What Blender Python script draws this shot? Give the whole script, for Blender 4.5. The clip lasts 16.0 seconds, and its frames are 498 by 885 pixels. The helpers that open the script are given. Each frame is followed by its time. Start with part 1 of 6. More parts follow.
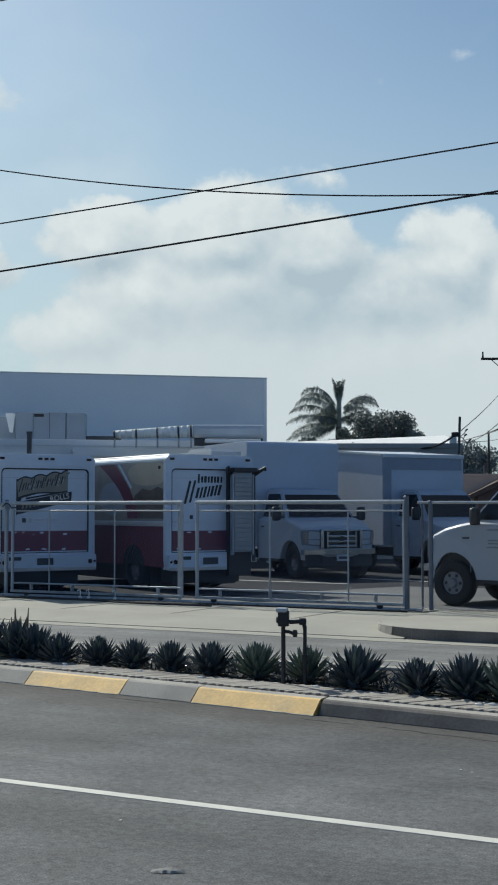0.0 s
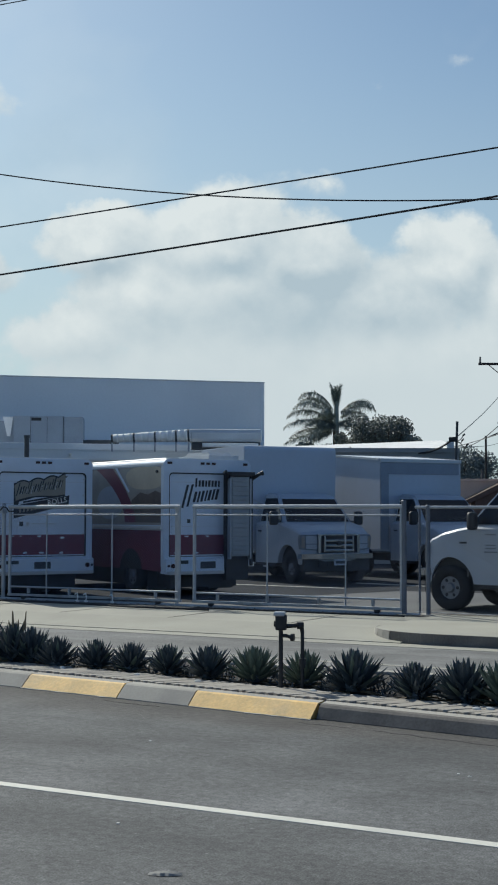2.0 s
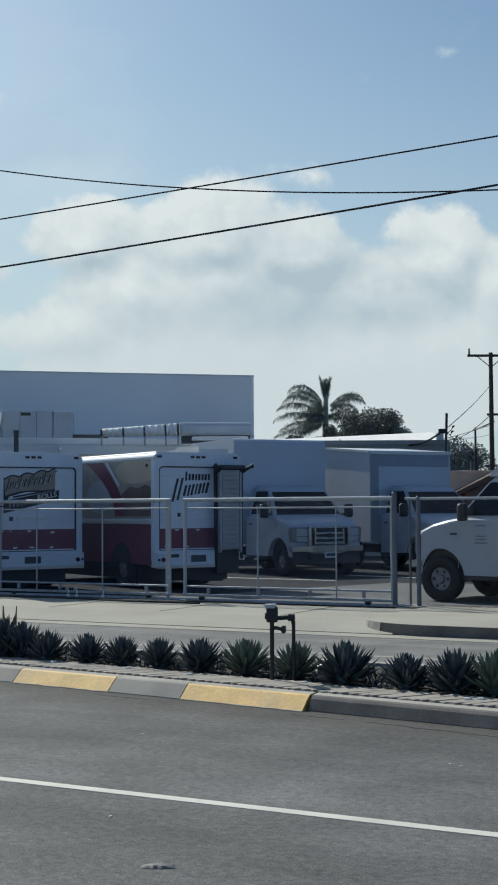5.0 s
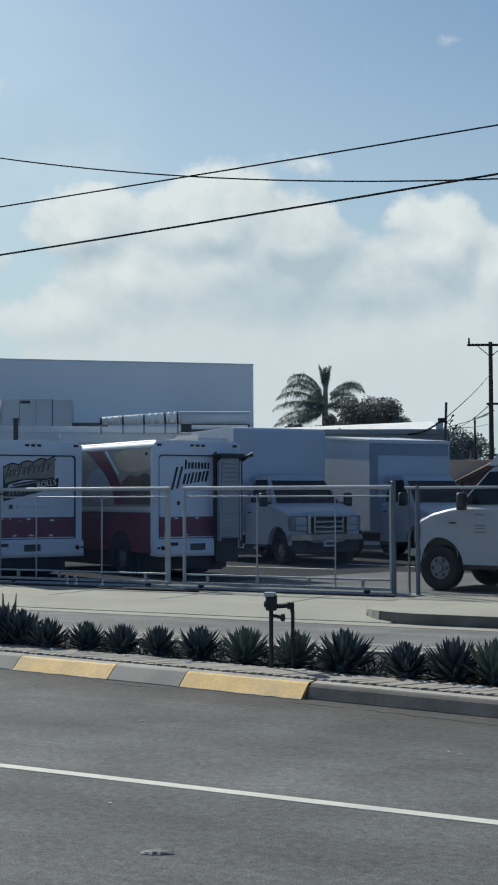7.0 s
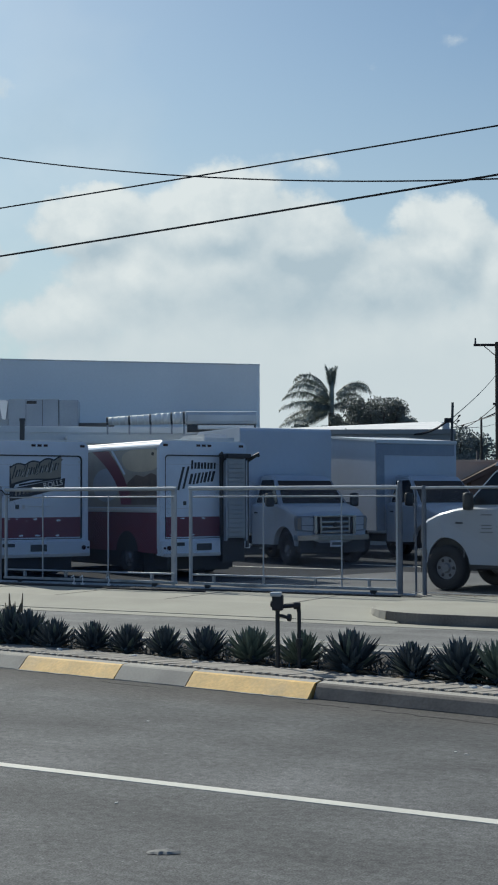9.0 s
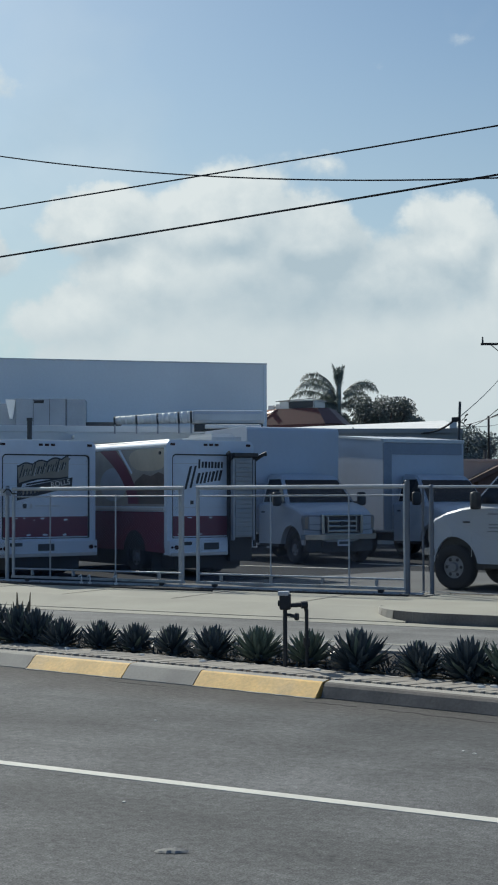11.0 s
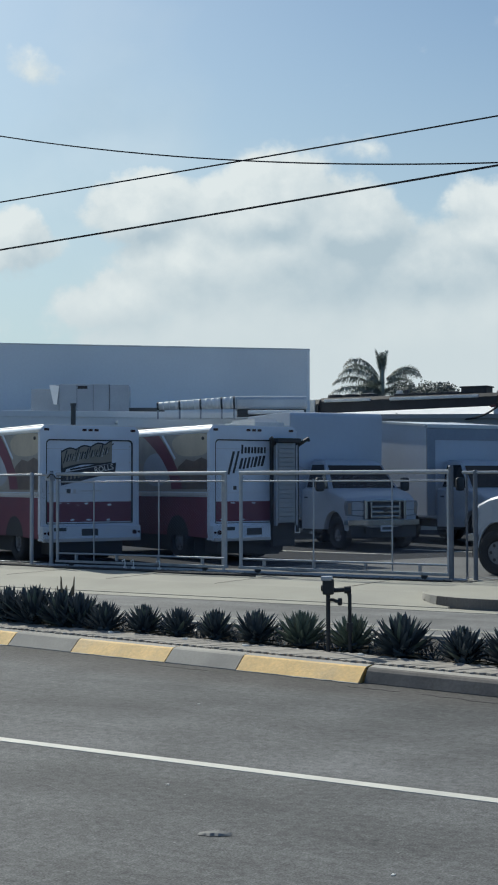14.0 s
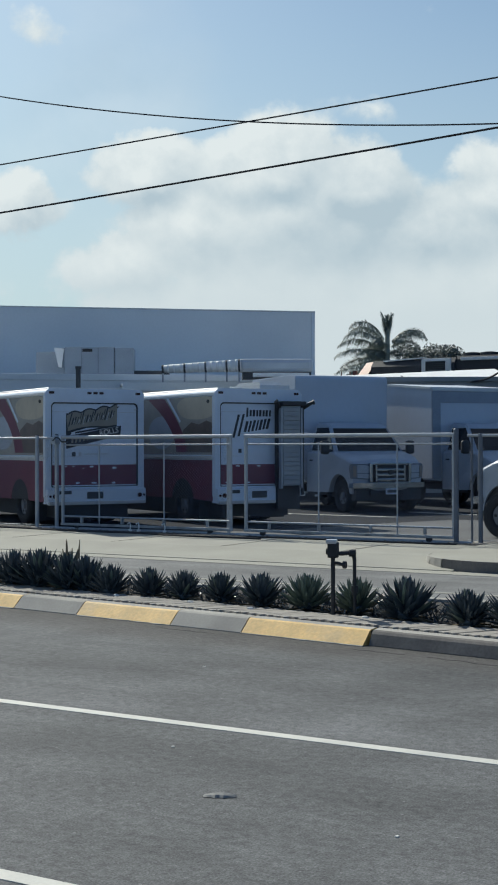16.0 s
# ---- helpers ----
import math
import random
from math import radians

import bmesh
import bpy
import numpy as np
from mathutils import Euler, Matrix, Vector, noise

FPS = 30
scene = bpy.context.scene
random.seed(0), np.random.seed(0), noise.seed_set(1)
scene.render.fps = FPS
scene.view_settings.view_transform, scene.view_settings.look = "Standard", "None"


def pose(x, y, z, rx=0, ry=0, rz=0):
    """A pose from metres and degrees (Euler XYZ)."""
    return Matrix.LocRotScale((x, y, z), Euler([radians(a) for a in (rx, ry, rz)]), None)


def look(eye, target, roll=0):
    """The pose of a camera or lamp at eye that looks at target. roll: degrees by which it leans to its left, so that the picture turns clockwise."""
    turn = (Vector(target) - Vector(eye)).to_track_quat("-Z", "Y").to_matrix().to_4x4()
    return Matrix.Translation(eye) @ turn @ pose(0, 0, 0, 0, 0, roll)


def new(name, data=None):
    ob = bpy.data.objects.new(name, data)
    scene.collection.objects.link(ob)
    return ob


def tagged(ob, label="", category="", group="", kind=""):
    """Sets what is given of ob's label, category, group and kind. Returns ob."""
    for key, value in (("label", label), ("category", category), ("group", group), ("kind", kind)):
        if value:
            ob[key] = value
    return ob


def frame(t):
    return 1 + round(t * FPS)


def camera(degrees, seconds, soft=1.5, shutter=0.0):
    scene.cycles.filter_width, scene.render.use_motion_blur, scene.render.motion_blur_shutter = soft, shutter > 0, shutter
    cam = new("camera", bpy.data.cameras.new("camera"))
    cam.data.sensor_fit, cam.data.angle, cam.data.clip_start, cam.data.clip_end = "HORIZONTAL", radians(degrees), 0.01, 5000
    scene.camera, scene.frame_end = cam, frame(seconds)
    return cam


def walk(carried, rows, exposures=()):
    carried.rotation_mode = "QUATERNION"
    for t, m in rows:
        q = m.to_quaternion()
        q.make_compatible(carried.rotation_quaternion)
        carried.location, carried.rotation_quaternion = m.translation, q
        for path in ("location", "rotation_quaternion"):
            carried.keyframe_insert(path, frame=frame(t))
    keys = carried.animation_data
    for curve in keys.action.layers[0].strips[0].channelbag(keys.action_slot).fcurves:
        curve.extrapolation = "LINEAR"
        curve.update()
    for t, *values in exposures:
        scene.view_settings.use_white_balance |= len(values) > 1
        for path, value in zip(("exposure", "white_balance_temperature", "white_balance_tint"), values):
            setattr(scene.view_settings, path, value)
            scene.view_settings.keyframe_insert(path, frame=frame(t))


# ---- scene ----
cam = camera(20.83, 16.0, soft=2.0)
walk(cam, [
    (0.0, pose(0.002, -0.000, 1.801, 92.839, 0.024, 28.940)),
    (0.5, pose(0.004, -0.001, 1.801, 92.874, 0.039, 28.882)),
    (1.0, pose(0.004, -0.004, 1.799, 92.949, 0.003, 28.874)),
    (1.5, pose(0.003, -0.012, 1.796, 92.980, -0.072, 28.855)),
    (2.0, pose(0.001, -0.016, 1.795, 93.029, -0.123, 28.814)),
    (2.5, pose(-0.003, -0.014, 1.793, 93.131, -0.119, 28.698)),
    (3.0, pose(-0.004, -0.012, 1.790, 93.212, -0.008, 28.511)),
    (3.5, pose(-0.003, -0.009, 1.786, 93.253, 0.166, 28.382)),
    (4.0, pose(-0.005, -0.002, 1.782, 93.188, 0.290, 28.309)),
    (4.5, pose(-0.005, 0.000, 1.783, 92.982, 0.349, 28.372)),
    (7.0, pose(-0.002, -0.013, 1.780, 92.283, 0.189, 28.375)),
    (7.5, pose(-0.002, -0.012, 1.779, 92.306, 0.205, 28.300)),
    (8.0, pose(-0.003, -0.012, 1.777, 92.316, 0.226, 28.383)),
    (8.5, pose(-0.005, -0.009, 1.776, 92.318, 0.215, 28.492)),
    (9.0, pose(-0.006, -0.007, 1.776, 92.296, 0.199, 28.640)),
    (11.5, pose(-0.012, -0.008, 1.774, 92.299, 0.246, 29.095)),
    (12.0, pose(-0.017, -0.006, 1.771, 92.600, 0.214, 29.354)),
    (12.5, pose(-0.024, -0.004, 1.767, 92.799, 0.152, 29.688)),
    (13.0, pose(-0.022, -0.003, 1.766, 92.729, 0.142, 30.085)),
    (13.5, pose(-0.016, -0.004, 1.767, 92.314, 0.158, 30.449)),
    (14.0, pose(-0.017, 0.001, 1.765, 91.673, 0.136, 30.748)),
    (14.5, pose(-0.025, 0.011, 1.764, 91.005, 0.098, 30.968)),
    (15.0, pose(-0.026, 0.013, 1.767, 90.496, 0.097, 31.088)),
    (15.5, pose(-0.022, 0.010, 1.772, 90.191, 0.135, 31.126)),
    (16.0, pose(-0.021, 0.011, 1.772, 90.097, 0.154, 30.966)),
], exposures=[(0.0, 0.0, 6190, 6), (12.5, 0.0, 6190, 6), (15.0, 0.07, 6190, 6), (16.0, 0.07, 6190, 6)])

# ---- sky, sun ----
SUN_AZ, SUN_EL = radians(61), radians(39)   # left of +Y, above the horizon
sun_way = Vector((-math.sin(SUN_AZ) * math.cos(SUN_EL), math.cos(SUN_AZ) * math.cos(SUN_EL), math.sin(SUN_EL)))
sun = new("sun", bpy.data.lights.new("sun", "SUN"))
sun.data.energy, sun.data.angle, sun.data.color = 4.2, radians(0.6), (1.0, 0.945, 0.835)
sun.matrix_world = look(sun_way * 200, (0, 0, 0))
scene.view_settings.exposure = 0.0

VIEW_YAW = radians(28.94)


def make_world():
    w = bpy.data.worlds.new("sky")
    scene.world = w
    w.use_nodes = True
    nt = w.node_tree
    nt.nodes.clear()
    N, L = nt.nodes.new, nt.links.new

    def math_node(op, a, b=None, clamp=False):
        n = N("ShaderNodeMath")
        n.operation, n.use_clamp = op, clamp
        for i, v in enumerate((a, b)):
            if v is None:
                continue
            if isinstance(v, (int, float)):
                n.inputs[i].default_value = v
            else:
                L(v, n.inputs[i])
        return n.outputs[0]

    tc = N("ShaderNodeTexCoord")
    d = tc.outputs["Generated"]

    def dot(v):
        n = N("ShaderNodeVectorMath")
        n.operation = "DOT_PRODUCT"
        L(d, n.inputs[0])
        n.inputs[1].default_value = v
        return n.outputs["Value"]

    ahead = math_node("MAXIMUM", dot((-math.sin(VIEW_YAW), math.cos(VIEW_YAW), 0)), 0.12)
    u = math_node("DIVIDE", dot((math.cos(VIEW_YAW), math.sin(VIEW_YAW), 0)), ahead)
    v = math_node("DIVIDE", dot((0, 0, 1)), ahead)
    uv = N("ShaderNodeCombineXYZ")
    L(u, uv.inputs[0])
    L(v, uv.inputs[1])

    def noise_tex(scale, detail, rough, vec, offset=0.0):
        mp = N("ShaderNodeMapping")
        mp.inputs["Location"].default_value = (offset, offset * 0.7, offset * 0.3)
        L(vec, mp.inputs["Vector"])
        n = N("ShaderNodeTexNoise")
        n.inputs["Scale"].default_value = scale
        n.inputs["Detail"].default_value = detail
        n.inputs["Roughness"].default_value = rough
        L(mp.outputs[0], n.inputs["Vector"])
        return n

    # heaps of cloud: centre and half-size across and up, and weight
    LOBES = ((-0.112, 0.205, 0.052, 0.036, 1.0), (-0.022, 0.205, 0.066, 0.044, 1.0), (0.045, 0.190, 0.060, 0.040, 1.0), (0.095, 0.165, 0.060, 0.040, 1.0),
             (0.152, 0.182, 0.042, 0.050, 1.0), (0.205, 0.160, 0.055, 0.050, 1.0), (0.26, 0.150, 0.06, 0.050, 1.0), (-0.125, 0.135, 0.055, 0.030, 0.95), (-0.075, 0.165, 0.075, 0.040, 1.0),
             (0.0, 0.160, 0.13, 0.066, 1.0), (0.06, 0.100, 0.26, 0.070, 1.0), (-0.205, 0.178, 0.042, 0.024, 0.80), (0.052, 0.246, 0.060, 0.024, 0.47),
             (0.165, 0.345, 0.075, 0.026, 0.27), (-0.195, 0.312, 0.044, 0.024, 0.42), (0.085, 0.322, 0.070, 0.024, 0.33), (0.05, 0.30, 0.06, 0.03, 0.33))

    def shifted(vec, off):
        n = N("ShaderNodeVectorMath")
        L(vec, n.inputs[0])
        n.inputs[1].default_value = off
        return n.outputs[0]

    def cloud_field(vec):
        """Heaped lobes over a low deck, broken up by billows."""
        warp = noise_tex(15, 6, 0.58, vec)
        sub = N("ShaderNodeVectorMath")
        sub.operation = "SUBTRACT"
        L(warp.outputs["Color"], sub.inputs[0])
        sub.inputs[1].default_value = (0.5, 0.5, 0.5)
        scl = N("ShaderNodeVectorMath")
        scl.operation = "SCALE"
        scl.inputs["Scale"].default_value = 0.058
        L(sub.outputs[0], scl.inputs[0])
        add = N("ShaderNodeVectorMath")
        L(vec, add.inputs[0])
        L(scl.outputs[0], add.inputs[1])
        total = None
        for cu, cv, ru, rv, amt in LOBES:
            mp = N("ShaderNodeMapping")
            mp.inputs["Location"].default_value = (-cu / ru, -cv / rv, 0)
            mp.inputs["Scale"].default_value = (1 / ru, 1 / rv, 0)
            L(add.outputs[0], mp.inputs["Vector"])
            ln = N("ShaderNodeVectorMath")
            ln.operation = "LENGTH"
            L(mp.outputs[0], ln.inputs[0])
            m = math_node("MULTIPLY", math_node("SUBTRACT", 1.45, ln.outputs["Value"]), amt)
            if total is None:
                total = m
            else:
                total = math_node("SMOOTH_MAX", total, m)
                total.node.inputs[2].default_value = 0.25
        fbm = noise_tex(20, 8, 0.56, vec, 2.3).outputs["Fac"]
        return math_node("ADD", total, math_node("MULTIPLY", math_node("SUBTRACT", fbm, 0.5), 1.0))

    def ramp01(v, lo, hi, top=1.0):
        mr = N("ShaderNodeMapRange")
        mr.interpolation_type = "SMOOTHSTEP"
        mr.inputs["From Min"].default_value, mr.inputs["From Max"].default_value = lo, hi
        mr.inputs["To Max"].default_value = top
        L(v, mr.inputs["Value"])
        return mr.outputs[0]

    here = cloud_field(uv.outputs[0])
    sunward = cloud_field(shifted(uv.outputs[0], (-0.008, 0.015, 0)))
    total = ramp01(here, 0.43, 0.72, 0.95)
    # the rest of the sky carries loose cloud
    loose = noise_tex(2.6, 5, 0.55, d, 3.1)
    mr = N("ShaderNodeMapRange")
    mr.inputs["From Min"].default_value, mr.inputs["From Max"].default_value = 0.54, 0.72
    mr.inputs["To Max"].default_value = 0.35
    L(loose.outputs["Fac"], mr.inputs["Value"])
    total = math_node("MAXIMUM", total, mr.outputs[0])

    # cloud shade: crowns lit where the cloud thins towards the sun, grey bellies
    relief = math_node("MULTIPLY", math_node("SUBTRACT", here, sunward), ramp01(v, 0.07, 0.19))
    body = math_node("MULTIPLY", math_node("SUBTRACT", noise_tex(7, 3, 0.45, uv.outputs[0], 7.7).outputs["Fac"], 0.5), ramp01(v, 0.06, 0.15, 0.42))
    mp = N("ShaderNodeMapping")
    mp.inputs["Location"].default_value = (-0.066 / 0.10, -0.168 / 0.055, 0)
    mp.inputs["Scale"].default_value = (1 / 0.10, 1 / 0.055, 0)
    L(uv.outputs[0], mp.inputs["Vector"])
    belly = N("ShaderNodeVectorMath")
    belly.operation = "LENGTH"
    L(mp.outputs[0], belly.inputs[0])
    thick = math_node("MULTIPLY", math_node("SUBTRACT", 1.0, ramp01(belly.outputs["Value"], 0.1, 1.25)), 0.28)
    tone = math_node("SUBTRACT", math_node("ADD", math_node("MULTIPLY_ADD", relief, 0.72), body), thick)
    tone.node.inputs[0].links[0].from_node.inputs[0].links[0].from_node.inputs[2].default_value = 0.56
    tr = N("ShaderNodeValToRGB")
    tr.color_ramp.elements[0].position, tr.color_ramp.elements[0].color = 0.20, (0.45, 0.53, 0.575, 1)
    tr.color_ramp.elements[1].position, tr.color_ramp.elements[1].color = 0.84, (0.765, 0.785, 0.765, 1)
    L(tone, tr.inputs[0])

    sky = N("ShaderNodeTexSky")
    sky.sky_type, sky.sun_disc = "NISHITA", False
    sky.sun_elevation, sky.sun_rotation = SUN_EL, 2 * math.pi - SUN_AZ
    sky.air_density, sky.dust_density, sky.ozone_density = 1.0, 1.0, 0.6
    dim = N("ShaderNodeVectorMath")
    dim.operation = "SCALE"
    # brighter round the sun, deeper blue away from it
    near_sun = math_node("MULTIPLY_ADD", dot(tuple(sun_way)), 0.5)
    near_sun.node.inputs[2].default_value = 0.5
    L(math_node("MULTIPLY_ADD", math_node("POWER", near_sun, 2.0), 0.035), dim.inputs["Scale"])
    dim.inputs["Scale"].links[0].from_node.inputs[2].default_value = 0.0525
    L(sky.outputs[0], dim.inputs[0])
    # sea haze that whitens the lowest sky
    hz = N("ShaderNodeMapRange")
    hz.interpolation_type = "SMOOTHSTEP"
    hz.inputs["From Min"].default_value, hz.inputs["From Max"].default_value = 0.40, 0.03
    hz.inputs["To Max"].default_value = 0.98
    L(dot((0, 0, 1)), hz.inputs["Value"])
    hz_f = math_node("MULTIPLY", hz.outputs[0], math_node("MULTIPLY_ADD", near_sun, 1.0))
    hz_f.node.inputs[1].links[0].from_node.inputs[2].default_value = -0.02
    hm = N("ShaderNodeMix")
    hm.data_type = "RGBA"
    L(hz_f, hm.inputs["Factor"])
    tint = N("ShaderNodeVectorMath")
    tint.operation = "MULTIPLY"
    tm = N("ShaderNodeMix")
    tm.data_type = "RGBA"
    L(near_sun, tm.inputs["Factor"])
    tm.inputs[6].default_value = (0.42, 0.92, 1.66, 1)
    tm.inputs[7].default_value = (0.92, 1.0, 0.97, 1)
    L(tm.outputs[2], tint.inputs[1])
    L(dim.outputs[0], tint.inputs[0])
    L(tint.outputs[0], hm.inputs[6])
    hm.inputs[7].default_value = (0.515, 0.615, 0.635, 1)
    cm = N("ShaderNodeMix")
    cm.data_type = "RGBA"
    L(total, cm.inputs["Factor"])
    L(hm.outputs[2], cm.inputs[6])
    L(tr.outputs[0], cm.inputs[7])
    bg = N("ShaderNodeBackground")
    out = N("ShaderNodeOutputWorld")
    L(cm.outputs[2], bg.inputs[0])
    L(bg.outputs[0], out.inputs[0])


make_world()


# ---- materials ----
def mat(name, base, rough=0.6, metal=0.0, var=0.12, scale=3.0, fine=40.0, bump=0.0, dirt=None, dirt_amt=0.0, spec=0.5, per_piece=0.0, coat=0.0):
    m = bpy.data.materials.new(name)
    m.use_nodes = True
    nt = m.node_tree
    N, L = nt.nodes.new, nt.links.new
    b = nt.nodes["Principled BSDF"]
    b.inputs["Roughness"].default_value, b.inputs["Metallic"].default_value = rough, metal
    b.inputs["Specular IOR Level"].default_value = spec
    b.inputs["Coat Weight"].default_value = coat
    tc = N("ShaderNodeTexCoord")
    big, small = N("ShaderNodeTexNoise"), N("ShaderNodeTexNoise")
    for n, s, dt in ((big, scale, 4), (small, fine, 3)):
        n.inputs["Scale"].default_value, n.inputs["Detail"].default_value = s, dt
        L(tc.outputs["Object"], n.inputs["Vector"])
    mul = N("ShaderNodeMath")
    mul.operation = "MULTIPLY_ADD"
    L(small.outputs["Fac"], mul.inputs[0])
    mul.inputs[1].default_value = 0.6
    L(big.outputs["Fac"], mul.inputs[2])
    mr = N("ShaderNodeMapRange")
    mr.inputs["From Min"].default_value, mr.inputs["From Max"].default_value = 0.5, 1.1
    mr.inputs["To Min"].default_value, mr.inputs["To Max"].default_value = 1 - var, 1 + var
    L(mul.outputs[0], mr.inputs["Value"])
    val = mr.outputs[0]
    if per_piece:
        oi = N("ShaderNodeObjectInfo")
        geo = N("ShaderNodeNewGeometry")
        ad = N("ShaderNodeMath")
        L(oi.outputs["Random"], ad.inputs[0])
        L(geo.outputs["Random Per Island"], ad.inputs[1])
        pr = N("ShaderNodeMapRange")
        pr.inputs["From Max"].default_value = 2.0
        pr.inputs["To Min"].default_value, pr.inputs["To Max"].default_value = 1 - per_piece, 1 + per_piece
        L(ad.outputs[0], pr.inputs["Value"])
        mm = N("ShaderNodeMath")
        mm.operation = "MULTIPLY"
        L(val, mm.inputs[0])
        L(pr.outputs[0], mm.inputs[1])
        val = mm.outputs[0]
    sc = N("ShaderNodeVectorMath")
    sc.operation = "SCALE"
    sc.inputs[0].default_value = base[:3]
    L(val, sc.inputs["Scale"])
    col = sc.outputs[0]
    if dirt:
        st = N("ShaderNodeTexNoise")
        st.inputs["Scale"].default_value, st.inputs["Detail"].default_value = scale * 0.6, 7
        L(tc.outputs["Object"], st.inputs["Vector"])
        sr = N("ShaderNodeMapRange")
        sr.inputs["From Min"].default_value, sr.inputs["From Max"].default_value = 0.48, 0.72
        sr.inputs["To Max"].default_value = dirt_amt
        L(st.outputs["Fac"], sr.inputs["Value"])
        mx = N("ShaderNodeMix")
        mx.data_type = "RGBA"
        L(sr.outputs[0], mx.inputs["Factor"])
        L(col, mx.inputs[6])
        mx.inputs[7].default_value = (*dirt, 1)
        col = mx.outputs[2]
    L(col, b.inputs["Base Color"])
    if bump:
        bp = N("ShaderNodeBump")
        bp.inputs["Strength"].default_value, bp.inputs["Distance"].default_value = min(1, bump), 0.01
        L(small.outputs["Fac"], bp.inputs["Height"])
        L(bp.outputs[0], b.inputs["Normal"])
    return m


def asphalt(name, base, contrast, streak, grime=True):
    """Aged asphalt: stone grain, dark pits, mottling, and wear drawn out along the traffic."""
    m = bpy.data.materials.new(name)
    m.use_nodes = True
    nt = m.node_tree
    N, L = nt.nodes.new, nt.links.new
    b = nt.nodes["Principled BSDF"]
    b.inputs["Roughness"].default_value = 0.88
    b.inputs["Specular IOR Level"].default_value = 0.3
    tc = N("ShaderNodeTexCoord")
    mp = N("ShaderNodeMapping")
    mp.inputs["Scale"].default_value = (0.10, 1.0, 1.0)
    L(tc.outputs["Object"], mp.inputs["Vector"])
    total = None
    for vec, scale, detail, rough, lo, hi in ((tc.outputs["Object"], 85, 2, 0.6, 1 - contrast, 1 + contrast), (tc.outputs["Object"], 17, 5, 0.75, 1 - contrast * 0.95, 1 + contrast * 0.95),
                                              (tc.outputs["Object"], 1.1, 6, 0.62, 0.75, 1.25), (mp.outputs[0], 0.9, 5, 0.6, 1 - streak, 1 + streak)):
        n = N("ShaderNodeTexNoise")
        n.inputs["Scale"].default_value, n.inputs["Detail"].default_value, n.inputs["Roughness"].default_value = scale, detail, rough
        L(vec, n.inputs["Vector"])
        r = N("ShaderNodeMapRange")
        r.inputs["From Min"].default_value, r.inputs["From Max"].default_value = 0.3, 0.7
        r.inputs["To Min"].default_value, r.inputs["To Max"].default_value = lo, hi
        L(n.outputs["Fac"], r.inputs["Value"])
        if total is None:
            total, grain = r.outputs[0], n.outputs["Fac"]
        else:
            mu = N("ShaderNodeMath")
            mu.operation = "MULTIPLY"
            L(total, mu.inputs[0])
            L(r.outputs[0], mu.inputs[1])
            total = mu.outputs[0]
    vo = N("ShaderNodeTexVoronoi")   # scattered pale stones
    vo.inputs["Scale"].default_value = 9
    L(tc.outputs["Object"], vo.inputs["Vector"])
    vr = N("ShaderNodeMapRange")
    vr.inputs["From Min"].default_value, vr.inputs["From Max"].default_value = 0.05, 0.09
    vr.inputs["To Min"].default_value, vr.inputs["To Max"].default_value = 1.7, 1.0
    L(vo.outputs["Distance"], vr.inputs["Value"])
    mu = N("ShaderNodeMath")
    mu.operation = "MULTIPLY"
    L(total, mu.inputs[0])
    L(vr.outputs[0], mu.inputs[1])
    # brown-black grime collects along the kerb
    dp = N("ShaderNodeVectorMath")
    dp.operation = "DOT_PRODUCT"
    dp.inputs[1].default_value = (0.135, 1.0, 0.0)
    L(tc.outputs["Object"], dp.inputs[0])
    wob = N("ShaderNodeTexNoise")
    wob.inputs["Scale"].default_value, wob.inputs["Detail"].default_value = 0.9, 6
    L(mp.outputs[0], wob.inputs["Vector"])
    ad = N("ShaderNodeMath")
    ad.operation = "MULTIPLY_ADD"
    L(wob.outputs["Fac"], ad.inputs[0])
    ad.inputs[1].default_value = 1.6
    L(dp.outputs["Value"], ad.inputs[2])
    gr = N("ShaderNodeMapRange")
    gr.interpolation_type = "SMOOTHSTEP"
    gr.inputs["From Min"].default_value, gr.inputs["From Max"].default_value = 9.60, 10.75
    L(ad.outputs[0], gr.inputs["Value"])
    gm = N("ShaderNodeMix")
    gm.data_type = "RGBA"
    if grime:
        L(gr.outputs[0], gm.inputs["Factor"])
    else:
        gm.inputs["Factor"].default_value = 0.0
    gm.inputs[6].default_value = (*base, 1)
    gm.inputs[7].default_value = (base[0] * 0.60, base[1] * 0.56, base[2] * 0.53, 1)
    sc = N("ShaderNodeVectorMath")
    sc.operation = "SCALE"
    L(gm.outputs[2], sc.inputs[0])
    L(mu.outputs[0], sc.inputs["Scale"])
    L(sc.outputs[0], b.inputs["Base Color"])
    bp = N("ShaderNodeBump")
    bp.inputs["Strength"].default_value, bp.inputs["Distance"].default_value = 0.6, 0.006
    L(grain, bp.inputs["Height"])
    L(bp.outputs[0], b.inputs["Normal"])
    return m


